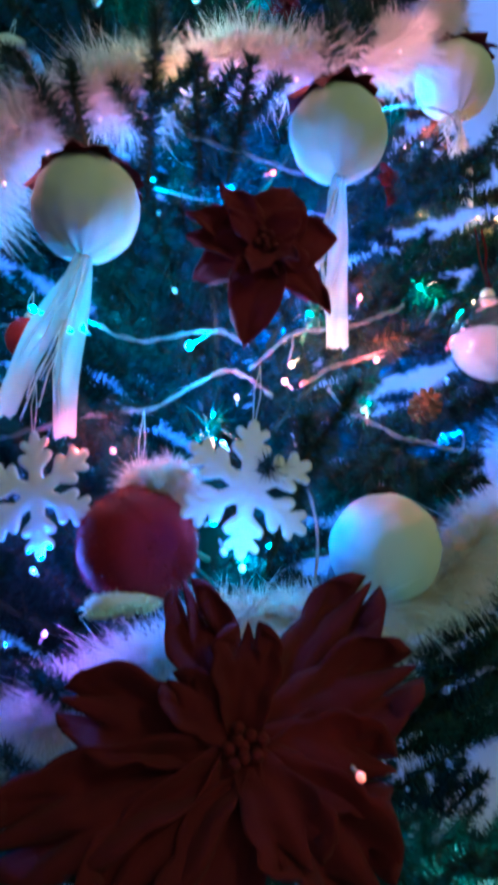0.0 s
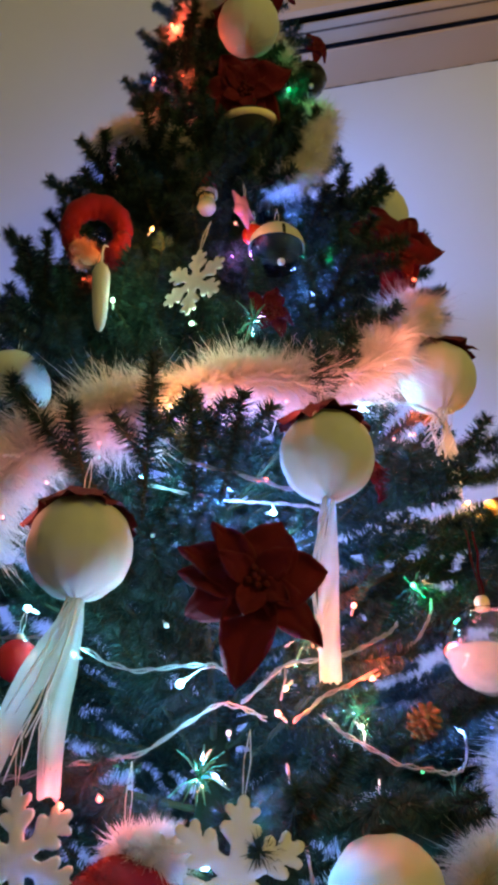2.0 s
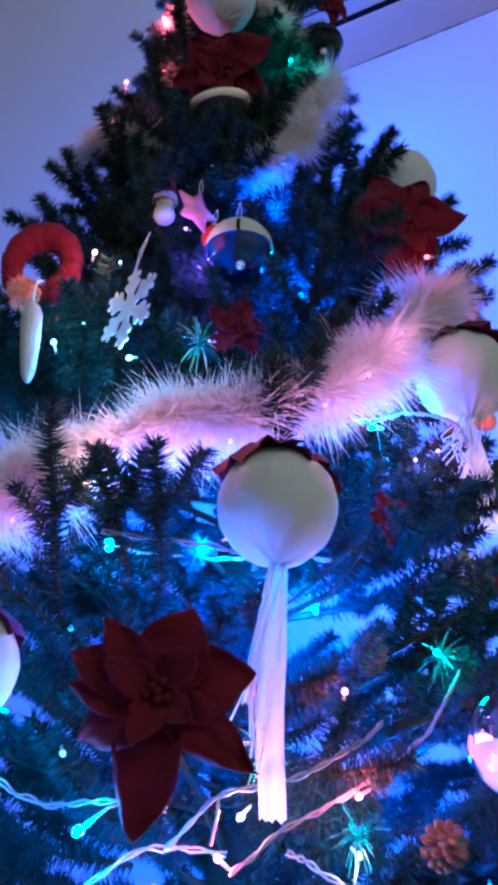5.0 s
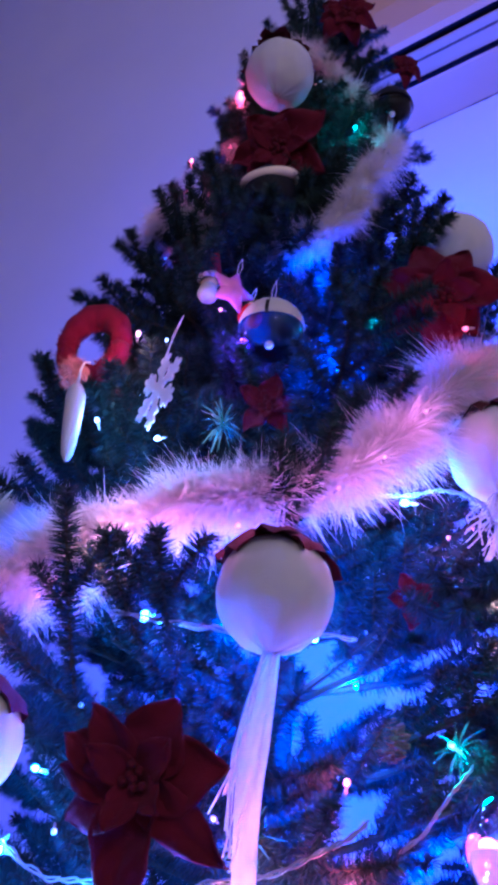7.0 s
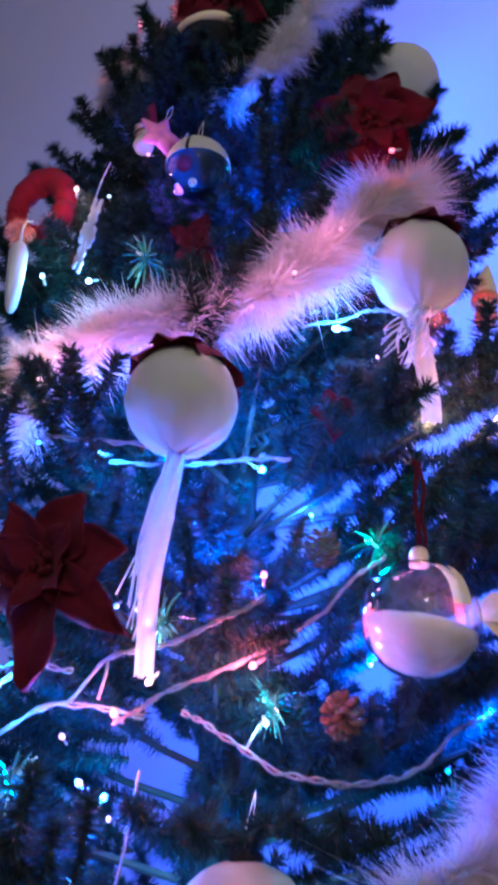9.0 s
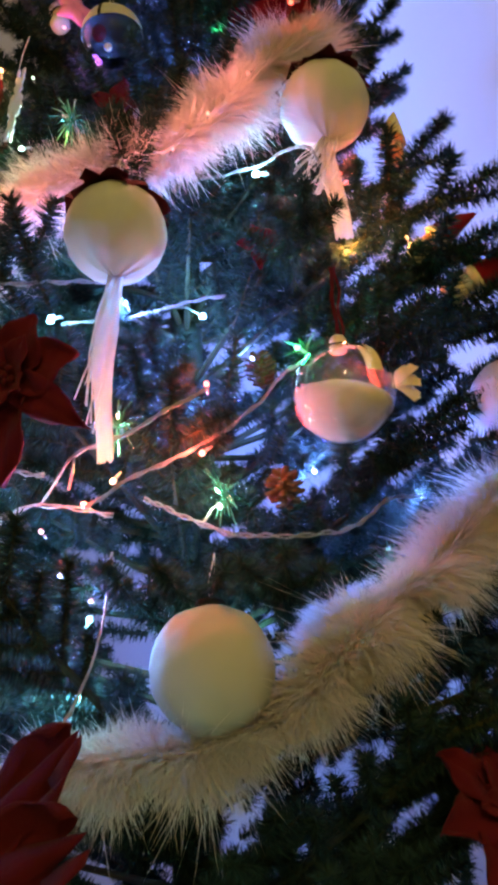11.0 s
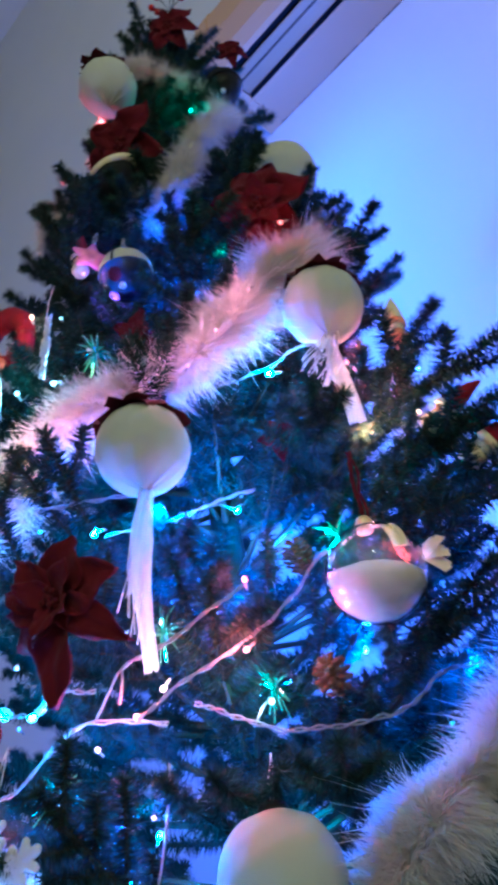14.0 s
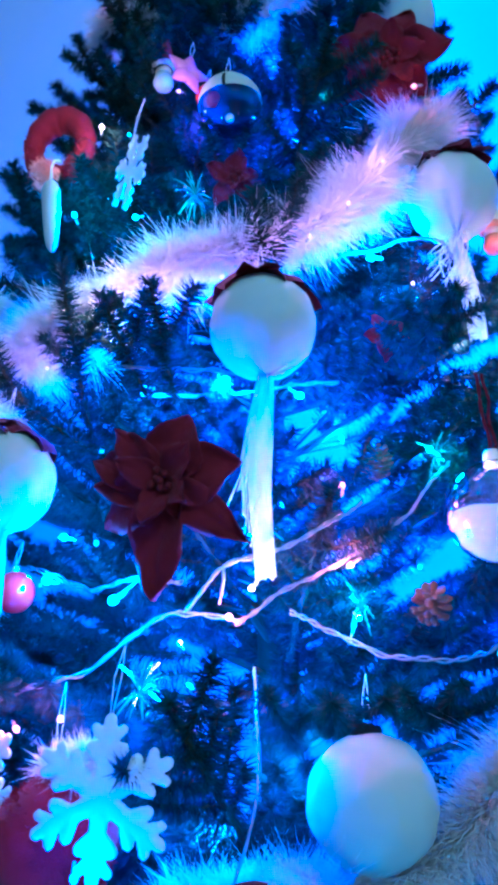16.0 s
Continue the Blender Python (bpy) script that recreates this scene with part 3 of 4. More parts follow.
# ---- light string ----
COLOURS = {
    "cyan": ((0.12, 0.41, 1.0), 1.0), "blue": ((0.06, 0.13, 1.0), 2.2), "red": ((1.0, 0.08, 0.10), 0.45), "pink": ((1.0, 0.25, 0.40), 0.19),
    "warm": ((1.0, 0.36, 0.20), 0.45), "green": ((0.05, 0.9, 0.55), 0.28), "violet": ((0.45, 0.10, 1.0), 0.45), "white": ((0.45, 0.85, 1.0), 0.35),
}
GLOW = {k: glow("lit_" + k, [0.03 + 0.97 * x for x in c], 3.0 if c[0] > 0.9 else 5.0) for k, (c, w) in COLOURS.items()}
DIM = {k: glow("dim_" + k, [0.04 + 0.96 * x for x in c], 1.8) for k, (c, w) in COLOURS.items()}
LEDS = [
    ((-0.044, 0.578, 1.11), "cyan", 0.95), ((-0.151, 0.638, 1.15), "cyan", 0.7), ((0.133, 0.736, 1.446), "cyan", 1.2), ((0.030, 0.789, 1.345), "cyan", 1.2),
    ((-0.021, 0.727, 1.345), "blue", 3.0), ((0.10, 0.693, 1.10), "white", 0.8), ((0.030, 0.615, 1.093), "red", 1), ((-0.099, 0.706, 1.344), "cyan", 1),
    ((0.167, 0.724, 1.235), "green", 1), ((0.065, 0.764, 2.018), "green", 0.6), ((0.212, 0.873, 1.131), "blue", 1.3), ((0.04, 0.590, 1.365), "pink", 0.9), ((-0.05, 0.580, 1.37), "pink", 0.9), ((0.17, 0.655, 1.485), "pink", 0.8), ((-0.19, 0.555, 1.235), "pink", 0.9),
    ((-0.064, 0.582, 1.353), "warm", 1.0), ((-0.125, 0.585, 1.320), "pink", 0.8), ((-0.01, 0.66, 0.962), "cyan", 1.5), ((-0.03, 0.66, 0.99), "cyan", 0.6), ((-0.21, 0.74, 1.22), "cyan", 1),
    ((-0.135, 0.619, 1.142), "cyan", 0.4), ((0.078, 0.69, 1.574), "blue", 0.7), ((0.037, 0.640, 1.121), "warm", 1), ((-0.01, 0.66, 1.60), "violet", 0.6),
    ((-0.097, 0.609, 1.593), "warm", 0.5), ((-0.085, 0.71, 1.979), "red", 0.8), ((-0.113, 0.763, 2.171), "red", 1.2), ((0.111, 0.656, 1.132), "red", 1.1), ((0.10, 0.68, 1.20), "red", 0.8), ((0.204, 0.816, 1.487), "red", 1.0), ((0.20, 0.80, 1.45), "red", 0.8), ((-0.048, 0.601, 1.463), "white", 0.8), ((-0.133, 0.622, 1.507), "white", 0.5), ((0.02, 0.66, 1.32), "red", 0.6), ((0.097, 0.738, 1.66), "green", 0.9), ((-0.02, 0.649, 1.052), "blue", 1.5), ((-0.102, 0.711, 1.350), "cyan", 0.6), ((0.165, 0.747, 1.413), "pink", 1.0), ((-0.19, 0.72, 1.62), "red", 0.7), ((-0.12, 0.68, 1.93), "red", 0.8), ((0.20, 0.70, 1.60), "red", 0.12),
    ((0.193, 0.815, 1.378), "warm", 1.3), ((0.25, 0.80, 1.36), "warm", 1), ((0.235, 0.83, 1.43), "red", 0.8), ((0.105, 0.625, 1.405), "pink", 0.9), ((-0.128, 0.58, 1.027), "red", 0.4),
    ((-0.103, 0.60, 1.033), "red", 0.4), ((-0.016, 0.50, 0.940), "blue", 0.12), ((-0.004, 0.50, 0.929), "white", 0.10), ((-0.150, 0.58, 0.938), "blue", 0.7), ((0.0553, 0.45, 0.8162), "red", 0.07), ((0.131, 0.58, 0.752), "white", 0.7), ((0.0, 0.56, 0.75), "cyan", 0.7), ((-0.16, 0.66, 0.90), "violet", 0.7), ((0.19, 0.72, 1.17), "red", 0.7),
    # Added, mostly hidden bulbs from here on: they brighten wall, needles and garland.
    ((-0.42, 0.95, 1.12), "blue", 1.3), ((-0.37, 0.95, 1.42), "blue", 2.2), ((-0.27, 0.96, 1.72), "blue", 5.0), ((-0.19, 0.96, 2.02), "blue", 10.0), ((0.02, 1.02, 2.30), "blue", 2.8),
    ((0.12, 1.0, 1.90), "blue", 1.0), ((0.20, 1.02, 1.58), "blue", 0.8), ((0.26, 1.02, 1.26), "blue", 0.6), ((0.12, 1.10, 1.00), "blue", 1.2), ((-0.16, 1.12, 1.28), "blue", 1.3), ((0.06, 1.10, 1.52), "blue", 1.3),
    ((-0.30, 1.05, 0.92), "blue", 1.0), ((0.02, 0.75, 1.22), "blue", 3.0), ((0.12, 0.84, 1.17), "blue", 2.0), ((0.02, 0.83, 1.00), "cyan", 1.8), ((0.17, 0.90, 1.00), "cyan", 0.5), ((-0.12, 0.80, 1.05), "cyan", 0.7), ((0.05, 0.86, 1.32), "blue", 2.0), ((-0.06, 0.74, 1.84), "cyan", 0.5), ((-0.006, 0.605, 1.598), "pink", 0.4), ((-0.01, 0.585, 1.375), "pink", 0.6), ((0.14, 0.63, 1.43), "pink", 0.6), ((-0.16, 0.565, 1.27), "pink", 0.6), ((0.05, 0.72, 1.72), "blue", 0.4),
]
string = thing("light_string", (AXIS.x, AXIS.y, 1.2), "clear-wired multicoloured fairy lights wound round the tree", "fairy lights")
base = Vector((AXIS.x, AXIS.y, 1.2))


def bulb_mesh():
    g = Geo()
    g.lathe([(0.0004, 0.0055), (0.0015, 0.0050), (0.0024, 0.0036), (0.0026, 0.002), (0.0022, 0.0006), (0.0004, -0.0003)], 10)
    return g


BULBS = {k: bulb_mesh().mesh("bulb", GLOW[k]) for k in GLOW}
DIMBULBS = {k: bulb_mesh().mesh("bulb", DIM[k]) for k in DIM}
sock = Geo()
sock.lathe([(0.0003, 0.0003), (0.0014, 0.0), (0.0013, -0.006), (0.0007, -0.0078), (0.0002, -0.008)], 10)
SOCKET = sock.mesh("socket", WIRE)


def led(p, colour, rnd, big=1.0):
    ob = part("bulb", (BULBS if big > 1 or big < 0.6 else DIMBULBS)[colour], None, string)
    ob.matrix_basis = Matrix.Translation(Vector(p) - base) @ Euler((rnd.uniform(0.5, 2.6), rnd.uniform(-0.5, 0.5), rnd.uniform(-1.2, 1.2))).to_matrix().to_4x4() @ Matrix.Diagonal((big, big, big, 1))
    part("socket", SOCKET, None, ob)


rnd = random.Random(77)
for p, c, gain in LEDS:
    led(p, c, rnd, 1.3 if c == "cyan" else (0.62 if c == "pink" else 0.95))
    tint, watts = COLOURS[c]
    lamp("fairy_light_glow", Vector(p) + (Vector((0.2, 0.06, 1.0)) - Vector(p)).normalized() * (0.030 if c == "pink" else (0.010 if c == "cyan" else 0.020)), watts * gain, tint, 0.02 if c == "pink" else 0.008)
for k in range(50):
    z = 0.75 + 1.45 * rnd.random() ** 1.2
    w = rnd.uniform(-2.9, 0.3)
    rr = radius_at(z) * rnd.uniform(0.4, 0.75)
    if not crowded(Vector((AXIS.x + rr * math.cos(w), AXIS.y + rr * math.sin(w), z))):
        led((AXIS.x + rr * math.cos(w), AXIS.y + rr * math.sin(w), z), rnd.choice(("cyan", "cyan", "blue", "blue", "red", "pink", "warm", "green", "violet", "white")), rnd, 0.75)

for k in range(45):
    z = 0.75 + 1.5 * rnd.random()
    w = rnd.uniform(-2.8, 0.2)
    rr = radius_at(z) * rnd.uniform(0.55, 0.85)
    if not crowded(Vector((AXIS.x + rr * math.cos(w), AXIS.y + rr * math.sin(w), z))):
        led((AXIS.x + rr * math.cos(w), AXIS.y + rr * math.sin(w), z), rnd.choice(("white", "blue", "cyan", "pink", "warm")), rnd, 0.55)


def wire(pts, seed, twist=0.0015, twigs=()):
    """Two thin clear strands wound round one another."""
    rnd, path, g = random.Random(seed), spline(pts, 10), Geo()
    for ph in (0, math.pi):
        line = []
        for i, p in enumerate(path):
            w = i * 0.9 + ph
            line.append(p - base + Vector((math.cos(w) * 0.3, math.sin(w) * 0.3, math.sin(w + 0.7))) * twist + Vector((0, 0, 0.003 * noise.noise(p * 60))))
        g.tube(line, 0.0009, 6)
    for a, b in twigs:
        g.tube([Vector(a) - base, (Vector(a) + Vector(b)) / 2 - base + Vector((0.002, 0, 0.004)), Vector(b) - base], 0.0010, 6)
    part("wire", g, WIRE, string)


wire([(-0.25, 0.66, 1.05), (-0.18, 0.60, 1.045), (-0.123, 0.58, 1.052), (-0.07, 0.585, 1.063), (-0.019, 0.60, 1.097), (0.02, 0.66, 1.10)], 1)
wire([(-0.24, 0.70, 1.18), (-0.15, 0.62, 1.155), (-0.09, 0.61, 1.128), (-0.03, 0.585, 1.125), (0.0, 0.60, 1.12)], 2, twigs=[((-0.02, 0.585, 1.124), (-0.044, 0.578, 1.11))])
wire([(0.065, 0.64, 1.10), (0.083, 0.66, 1.088), (0.13, 0.665, 1.064), (0.169, 0.68, 1.060), (0.195, 0.73, 1.072), (0.211, 0.78, 1.105), (0.22, 0.86, 1.13)], 3, twigs=[((0.10, 0.665, 1.075), (0.10, 0.69, 1.10))])
wire([(0.0, 0.60, 1.10), (0.034, 0.594, 1.125), (0.075, 0.60, 1.135), (0.11, 0.61, 1.15), (0.13, 0.63, 1.17)], 4, twigs=[((0.034, 0.594, 1.125), (0.03, 0.594, 1.10))])
wire([(0.04, 0.60, 1.085), (0.065, 0.62, 1.108), (0.11, 0.65, 1.135), (0.15, 0.67, 1.165), (0.169, 0.683, 1.194), (0.18, 0.72, 1.22)], 5)
wire([(-0.10, 0.72, 1.345), (-0.017, 0.735, 1.335), (0.03, 0.74, 1.333), (0.087, 0.74, 1.326)], 6, twigs=[((0.02, 0.74, 1.335), (0.035, 0.777, 1.34))])
wire([(0.06, 0.70, 1.44), (0.133, 0.73, 1.45), (0.17, 0.72, 1.445), (0.20, 0.70, 1.42), (0.21, 0.70, 1.40)], 7)
wire([(-0.05, 0.58, 1.30), (0.0, 0.60, 1.295), (0.05, 0.62, 1.29)], 8)
wire([(0.04, 0.56, 0.90), (0.05, 0.60, 0.97), (0.04, 0.63, 1.03), (0.035, 0.64, 1.06)], 9)

# ---- ornaments ----


def hanger(root, top, up=0.035, loop=0.0):
    g = Geo()
    g.tube([(0.0005, 0, top), (0.0025, 0.002, top + up * 0.5), (0.001, 0.006, top + up)], 0.00035, 5)
    g.tube([(-0.001, 0, top), (-0.002, 0.002, top + up * 0.5), (0.001, 0.006, top + up)], 0.00035, 5)
    part("hanger", g, THREAD, root)


def bow_cap(root, r, seed, mat):
    """Draped cloth petals that sit on the crown of a ball."""
    rnd = random.Random(seed)
    for k in range(7):
        g = Geo()
        w = 2 * math.pi * k / 7 + 0.3 * rnd.random()
        d, s = Vector((math.cos(w), math.sin(w), 0)), Vector((-math.sin(w), math.cos(w), 0))
        q, rows = len(g.v), 6
        out = 0.9 + 0.35 * rnd.random()
        for j in range(rows + 1):
            t = j / rows
            th = t * out
            rr = r * (1.03 + 0.05 * math.sin(t * 5 + k))
            p = d * (rr * math.sin(th)) + Vector((0, 0, rr * math.cos(th) + 0.004 * (1 - t)))
            wd = r * (0.12 + 0.75 * math.sin(min(1, t * 1.15) * 2.4))
            for u in (-1, -0.5, 0, 0.5, 1):
                e = p + s * (wd * 0.5 * u)
                e *= (rr + 0.0035 * abs(u) + 0.006 * t * t * (k % 2) + 0.0045 * t * math.sin(u * 4.5 + k * 2.1) + 0.002 * math.sin(t * 9 + k)) / e.length
                g.v.append(e + Vector((0, 0, 0.003 * math.cos(u * 3))))
        for j in range(rows):
            for i in range(4):
                a = q + j * 5 + i
                g.face((a, a + 1, a + 6, a + 5))
        part("bow_fold", g, mat, root, "dark red cloth fold of the bow")
    g = Geo()
    g.ball((0, 0, r * 1.06), r * 0.2, 12, 8, squash=0.7, lumps=0.3)
    part("knot", g, mat, root)


def ribbon(root, r, length, width, lean, seed, name="ribbon"):
    rnd, g = random.Random(seed), Geo()
    pts, wid, side = [], [], []
    for j in range(25):
        t = j / 24
        pts.append(Vector((lean[0] * t ** 1.2 + 0.003 * math.sin(t * 5 + seed), lean[1] * t - 0.004 * math.sin(t * 4), -r * 0.97 - length * t)))
        wid.append(width * (0.45 + 0.55 * min(1, t * 2.5)))
        side.append((math.cos(0.5 * math.sin(t * 3 + seed)), math.sin(0.5 * math.sin(t * 3 + seed)), 0))
    cols = 11
    for j, (p, sd) in enumerate(zip(pts, side)):
        for i in range(cols):
            u = -0.5 + i / (cols - 1)
            sway = 0.0009 * math.sin(u * 9 + seed + j * 0.12) * (1 - 0.3 * j / 24)
            fray = 0.006 * noise.noise(Vector((i * 1.7, seed, 0))) * (j == 24)
            g.v.append(p + Vector(sd) * (wid[j] * u) + Vector((-sd[1], sd[0], 0)) * sway + Vector((0, 0, fray)))
    for j in range(24):
        for i in range(cols - 1):
            a = j * cols + i
            g.face((a, a + 1, a + cols + 1, a + cols))
    part(name, g, ORGANZA, root, "sheer white organza ribbon")


def threads(root, r, length, n, seed, spread, lean=(0, 0)):
    rnd, g = random.Random(seed), Geo()
    for k in range(n):
        x, y = rnd.uniform(-1, 1) * spread, rnd.uniform(-1, 1) * spread * 0.4
        ln = length * rnd.uniform(0.5, 1.0)
        wob = rnd.uniform(0, 6)
        pts = [(x * (0.4 + 0.6 * t) + lean[0] * t + 0.006 * math.sin(wob + 6 * t) * t, y + lean[1] * t + 0.004 * math.cos(wob + 7 * t) * t, -r * 0.95 - ln * t) for t in (0, 0.2, 0.4, 0.6, 0.8, 1)]
        g.tube(pts, 0.0006, 4)
    part("fringe", g, THREAD, root, "loose white threads of a frayed ribbon")


def foam_ball(place, r, label, seed, bow=True, tail=None, fringe=None, turn=0, group="white foam balls"):
    root = thing("foam_ball_ornament", place, label, "ornament", (0, 0, turn), group)
    g = Geo()
    g.ball((0, 0, 0), r, 96, 48, lumps=0.03, freq=3.0, ridges=5 if bow else 0)
    part("ball", g, FOAM, root)
    if bow:
        bow_cap(root, r, seed, DARKVELVET)
    else:
        g = Geo()
        g.lathe([(0.0004, r + 0.0055), (0.005, r + 0.0052), (0.0098, r + 0.0035), (0.0112, r + 0.001), (0.0108, r - 0.003)], 20)
        g.v = [v + Vector((0, 0, 0.0012 * math.sin(9 * math.atan2(v.y, v.x)))) for v in g.v]
        part("cap", g, BLACKFELT, root, "small dark gathered cap")
    hanger(root, r, 0.04)
    if tail:
        for i, (ln, wd, lean) in enumerate(tail):
            ribbon(root, r, ln, wd, lean, seed + i)
    if fringe:
        threads(root, r, *fringe)
    return root


foam_ball((-0.121, 0.536, 1.201), 0.040, "white foam ball with dark red bow and long organza ribbon", 1, True, [(0.135, 0.017, (-0.005, 0.01)), (0.125, 0.024, (-0.05, 0.0))], (0.13, 12, 5, 0.012, (-0.022, 0)), turn=5)
foam_ball((0.075, 0.588, 1.307), 0.041, "white foam ball with dark red bow and hanging organza ribbon", 2, True, [(0.155, 0.017, (-0.008, 0.0)), (0.09, 0.006, (-0.024, 0.0))], (0.14, 12, 6, 0.012, (-0.014, 0)), turn=20)
foam_ball((0.215, 0.716, 1.472), 0.041, "white foam ball with dark bow and tangled ribbon ends", 3, True, [(0.105, 0.016, (0.004, 0.0)), (0.06, 0.006, (-0.016, 0.0))], (0.062, 22, 7, 0.018, (-0.016, 0)), turn=40)
foam_ball((0.008, 0.645, 1.996), 0.041, "white foam ball high on the tree", 4, True, None, None, turn=10)
foam_ball((0.179, 0.781, 1.779), 0.043, "cream foam ball tucked behind a red flower", 5, False, None, None)
foam_ball((0.310, 0.871, 1.202), 0.041, "white foam ball on a branch beside the wall", 6, False, None, None)
foam_ball((0.109, 0.661, 0.969), 0.0445, "large plain white foam ball above the feather garland", 7, False, None, None)
foam_ball((-0.234, 0.658, 1.427), 0.038, "white foam ball among the branches", 8, False, None, None)


def clear_bauble(place, r, turn):
    root = thing("clear_bauble", place, "clear glass bauble half filled with cream snow, ribbon bow", "ornament", (0, 0, turn))
    g = Geo()
    g.ball((0, 0, 0), r, 48, 32)
    q = len(g.f)
    g.ball((0, 0, 0), r * 0.975, 48, 32)
    g.f[q:] = [f[::-1] for f in g.f[q:]]
    shell = part("shell", g, GLASS, root)
    shell.visible_shadow = False
    g = Geo()
    prof = [(0.0005, -0.93), (0.3, -0.885), (0.55, -0.755), (0.76, -0.565), (0.89, -0.33), (0.955, -0.10), (0.84, -0.05), (0.45, -0.03), (0.0005, 0.02)]
    g.lathe([(a * r, b * r) for a, b in prof], 32)
    g.v = [Vector((v.x, v.y, v.z - 0.06 * r - 0.14 * v.x + 0.002 * noise.noise(v * 120))) * 0.97 if v.z > -0.36 * r else v for v in g.v]
    part("snow_filling", g, SNOWFILL, root, "cream filling in the lower half")
    g = Geo()
    pts = [(r * 0.93 * math.sin(w) * 0.5 + 0.004, -r * 0.80 * math.sin(w), r * 0.93 * math.cos(w)) for w in [0.15 + 1.35 * k / 12 for k in range(13)]]
    g.strip(pts, [0.012] * 13, (1, 0.2, 0))
    part("inner_ribbon", g, CREAM, root, "cream ribbon inside the glass")
    g = Geo()
    g.lathe([(0.0005, r + 0.010), (0.005, r + 0.009), (0.0065, r + 0.006), (0.0068, r - 0.003), (0.0005, r - 0.003)], 16)
    part("cap", g, GOLD, root)
    for k in range(6):
        g = Geo()
        w = -0.9 + 0.42 * k
        tip = Vector((r + 0.008 + 0.010 * math.cos(w), -0.008 + 0.008 * (k % 2), 0.002 + 0.019 * math.sin(w)))
        a = Vector((r - 0.001, -0.004, 0.002))
        m = (a + tip) / 2 + Vector((0, -0.006, 0))
        g.strip([a, m, tip], [0.004, 0.012, 0.009], (-math.sin(w), 0.5, math.cos(w)))
        part("bow_loop", g, GOLD, root, "gold and cream ribbon loop")
    g = Geo()
    g.strip([(0.001 * math.sin(k), 0.001 * k, r + 0.008 + 0.008 * k) for k in range(10)], [0.0028 + 0.001 * (k % 2) for k in range(10)], (1, 0.3, 0))
    g.strip([(0.004 + 0.0015 * math.sin(k * 1.3), 0.002, r + 0.008 + 0.0075 * k) for k in range(10)], [0.0022] * 10, (1, -0.4, 0))
    part("hanging_ribbon", g, DARKVELVET, root, "dark red hanging ribbon")


clear_bauble((0.218, 0.683, 1.162), 0.0395, 25)


def snow_globe(place, r, cap, label):
    root = thing("glass_ball_ornament", place, label, "ornament", (8, 0, 10), "capped glass balls")
    g = Geo()
    g.ball((0, 0, 0), r, 40, 26)
    q = len(g.f)
    g.ball((0, 0, 0), r * 0.96, 40, 26)
    g.f[q:] = [f[::-1] for f in g.f[q:]]
    part("globe", g, BLUEGLASS, root).visible_shadow = False
    g = Geo()
    g.ball((0, 0, 0), r * 1.03, 40, 10, hi=0.47)
    q = len(g.f)
    g.ball((0, 0, 0), r * 1.06, 40, 10, hi=0.48, lumps=0.02, freq=6)
    part("cap", g, cap, root, "domed felt cap")
    g = Geo()
    g.ball((0.002, -r * 0.5, -r * 0.78), 0.0042, 10, 8)
    part("bead", g, FLAKE, root, "small white bead")
    g = Geo()
    g.strip([(0.002, -r * 1.065 * math.cos(w), r * 1.065 * math.sin(w)) for w in (0.62, 0.45, 0.3, 0.15, 0.0)], [0.0035] * 5, (1, 0, 0))
    part("strap", g, BLACKFELT, root, "short dark strap")
    hanger(root, r, 0.03)


snow_globe((0.037, 0.625, 1.578), 0.029, FOAM, "bluish glass ball ornament with white felt cap")
snow_globe((0.100, 0.815, 2.105), 0.029, BLACKFELT, "clear glass ball ornament with dark cap")


def snowflake(place, size, turn, tilt, label):
    root = thing("snowflake_ornament", place, label, "ornament", (0, tilt, turn), "snowflakes")
    g, up = Geo(), (0, 1, 0)
    for k in range(6):
        w = k * math.pi / 3 + math.pi / 2
        d = Vector((math.cos(w), 0, math.sin(w)))
        s = Vector((-math.sin(w), 0, math.cos(w)))
        g.capsule(d * (0.05 * size), d * (0.90 * size), 0.135 * size, 0.085 * size, 12, 0.34, up)
        for t, ln, rr in ((0.38, 0.27, 0.088), (0.63, 0.24, 0.072)):
            for sd in (-1, 1):
                a = d * (t * size)
                b = a + (d * 0.68 + s * sd * 0.73) * (ln * size)
                g.capsule(a, b, rr * 1.1 * size, rr * size, 10, 0.38 + 0.02 * sd, up)
    melt = part("flake", g, FLAKE, root).modifiers.new("melt", "REMESH")
    melt.mode, melt.voxel_size, melt.use_smooth_shade = "VOXEL", 0.0012, True
    hanger(root, size * 0.98, 0.04)


snowflake((-0.001, 0.502, 0.978), 0.047, 12, 6, "white glittered foam snowflake hanging on a thread")
snowflake((-0.149, 0.567, 0.991), 0.048, -14, -8, "white glittered foam snowflake beside a red plush hat")
snowflake((-0.047, 0.585, 1.502), 0.040, -32, 10, "small white foam snowflake tilted on its thread")


def icicle(place):
    root = thing("icicle_ornament", place, "slim frosted white icicle drop ornament", "ornament", (2, -3, 0))
    g = Geo()
    prof = [(0.0004, 0.042), (0.0022, 0.040), (0.0068, 0.034), (0.0092, 0.026), (0.0090, 0.016), (0.0086, 0.004), (0.0078, -0.012), (0.0068, -0.026), (0.0054, -0.036), (0.003, -0.042), (0.0004, -0.044)]
    g.lathe(prof, 20)
    part("drop", g, FOAM, root)
    g = Geo()
    g.tube([(0, 0, 0.041), (0.0008, 0, 0.055), (0.002, 0.003, 0.066), (0.005, 0.008, 0.068)], [0.0016, 0.0011, 0.0009, 0.0008], 6)
    part("hook", g, THREAD, root)


icicle((-0.14, 0.594, 1.494))


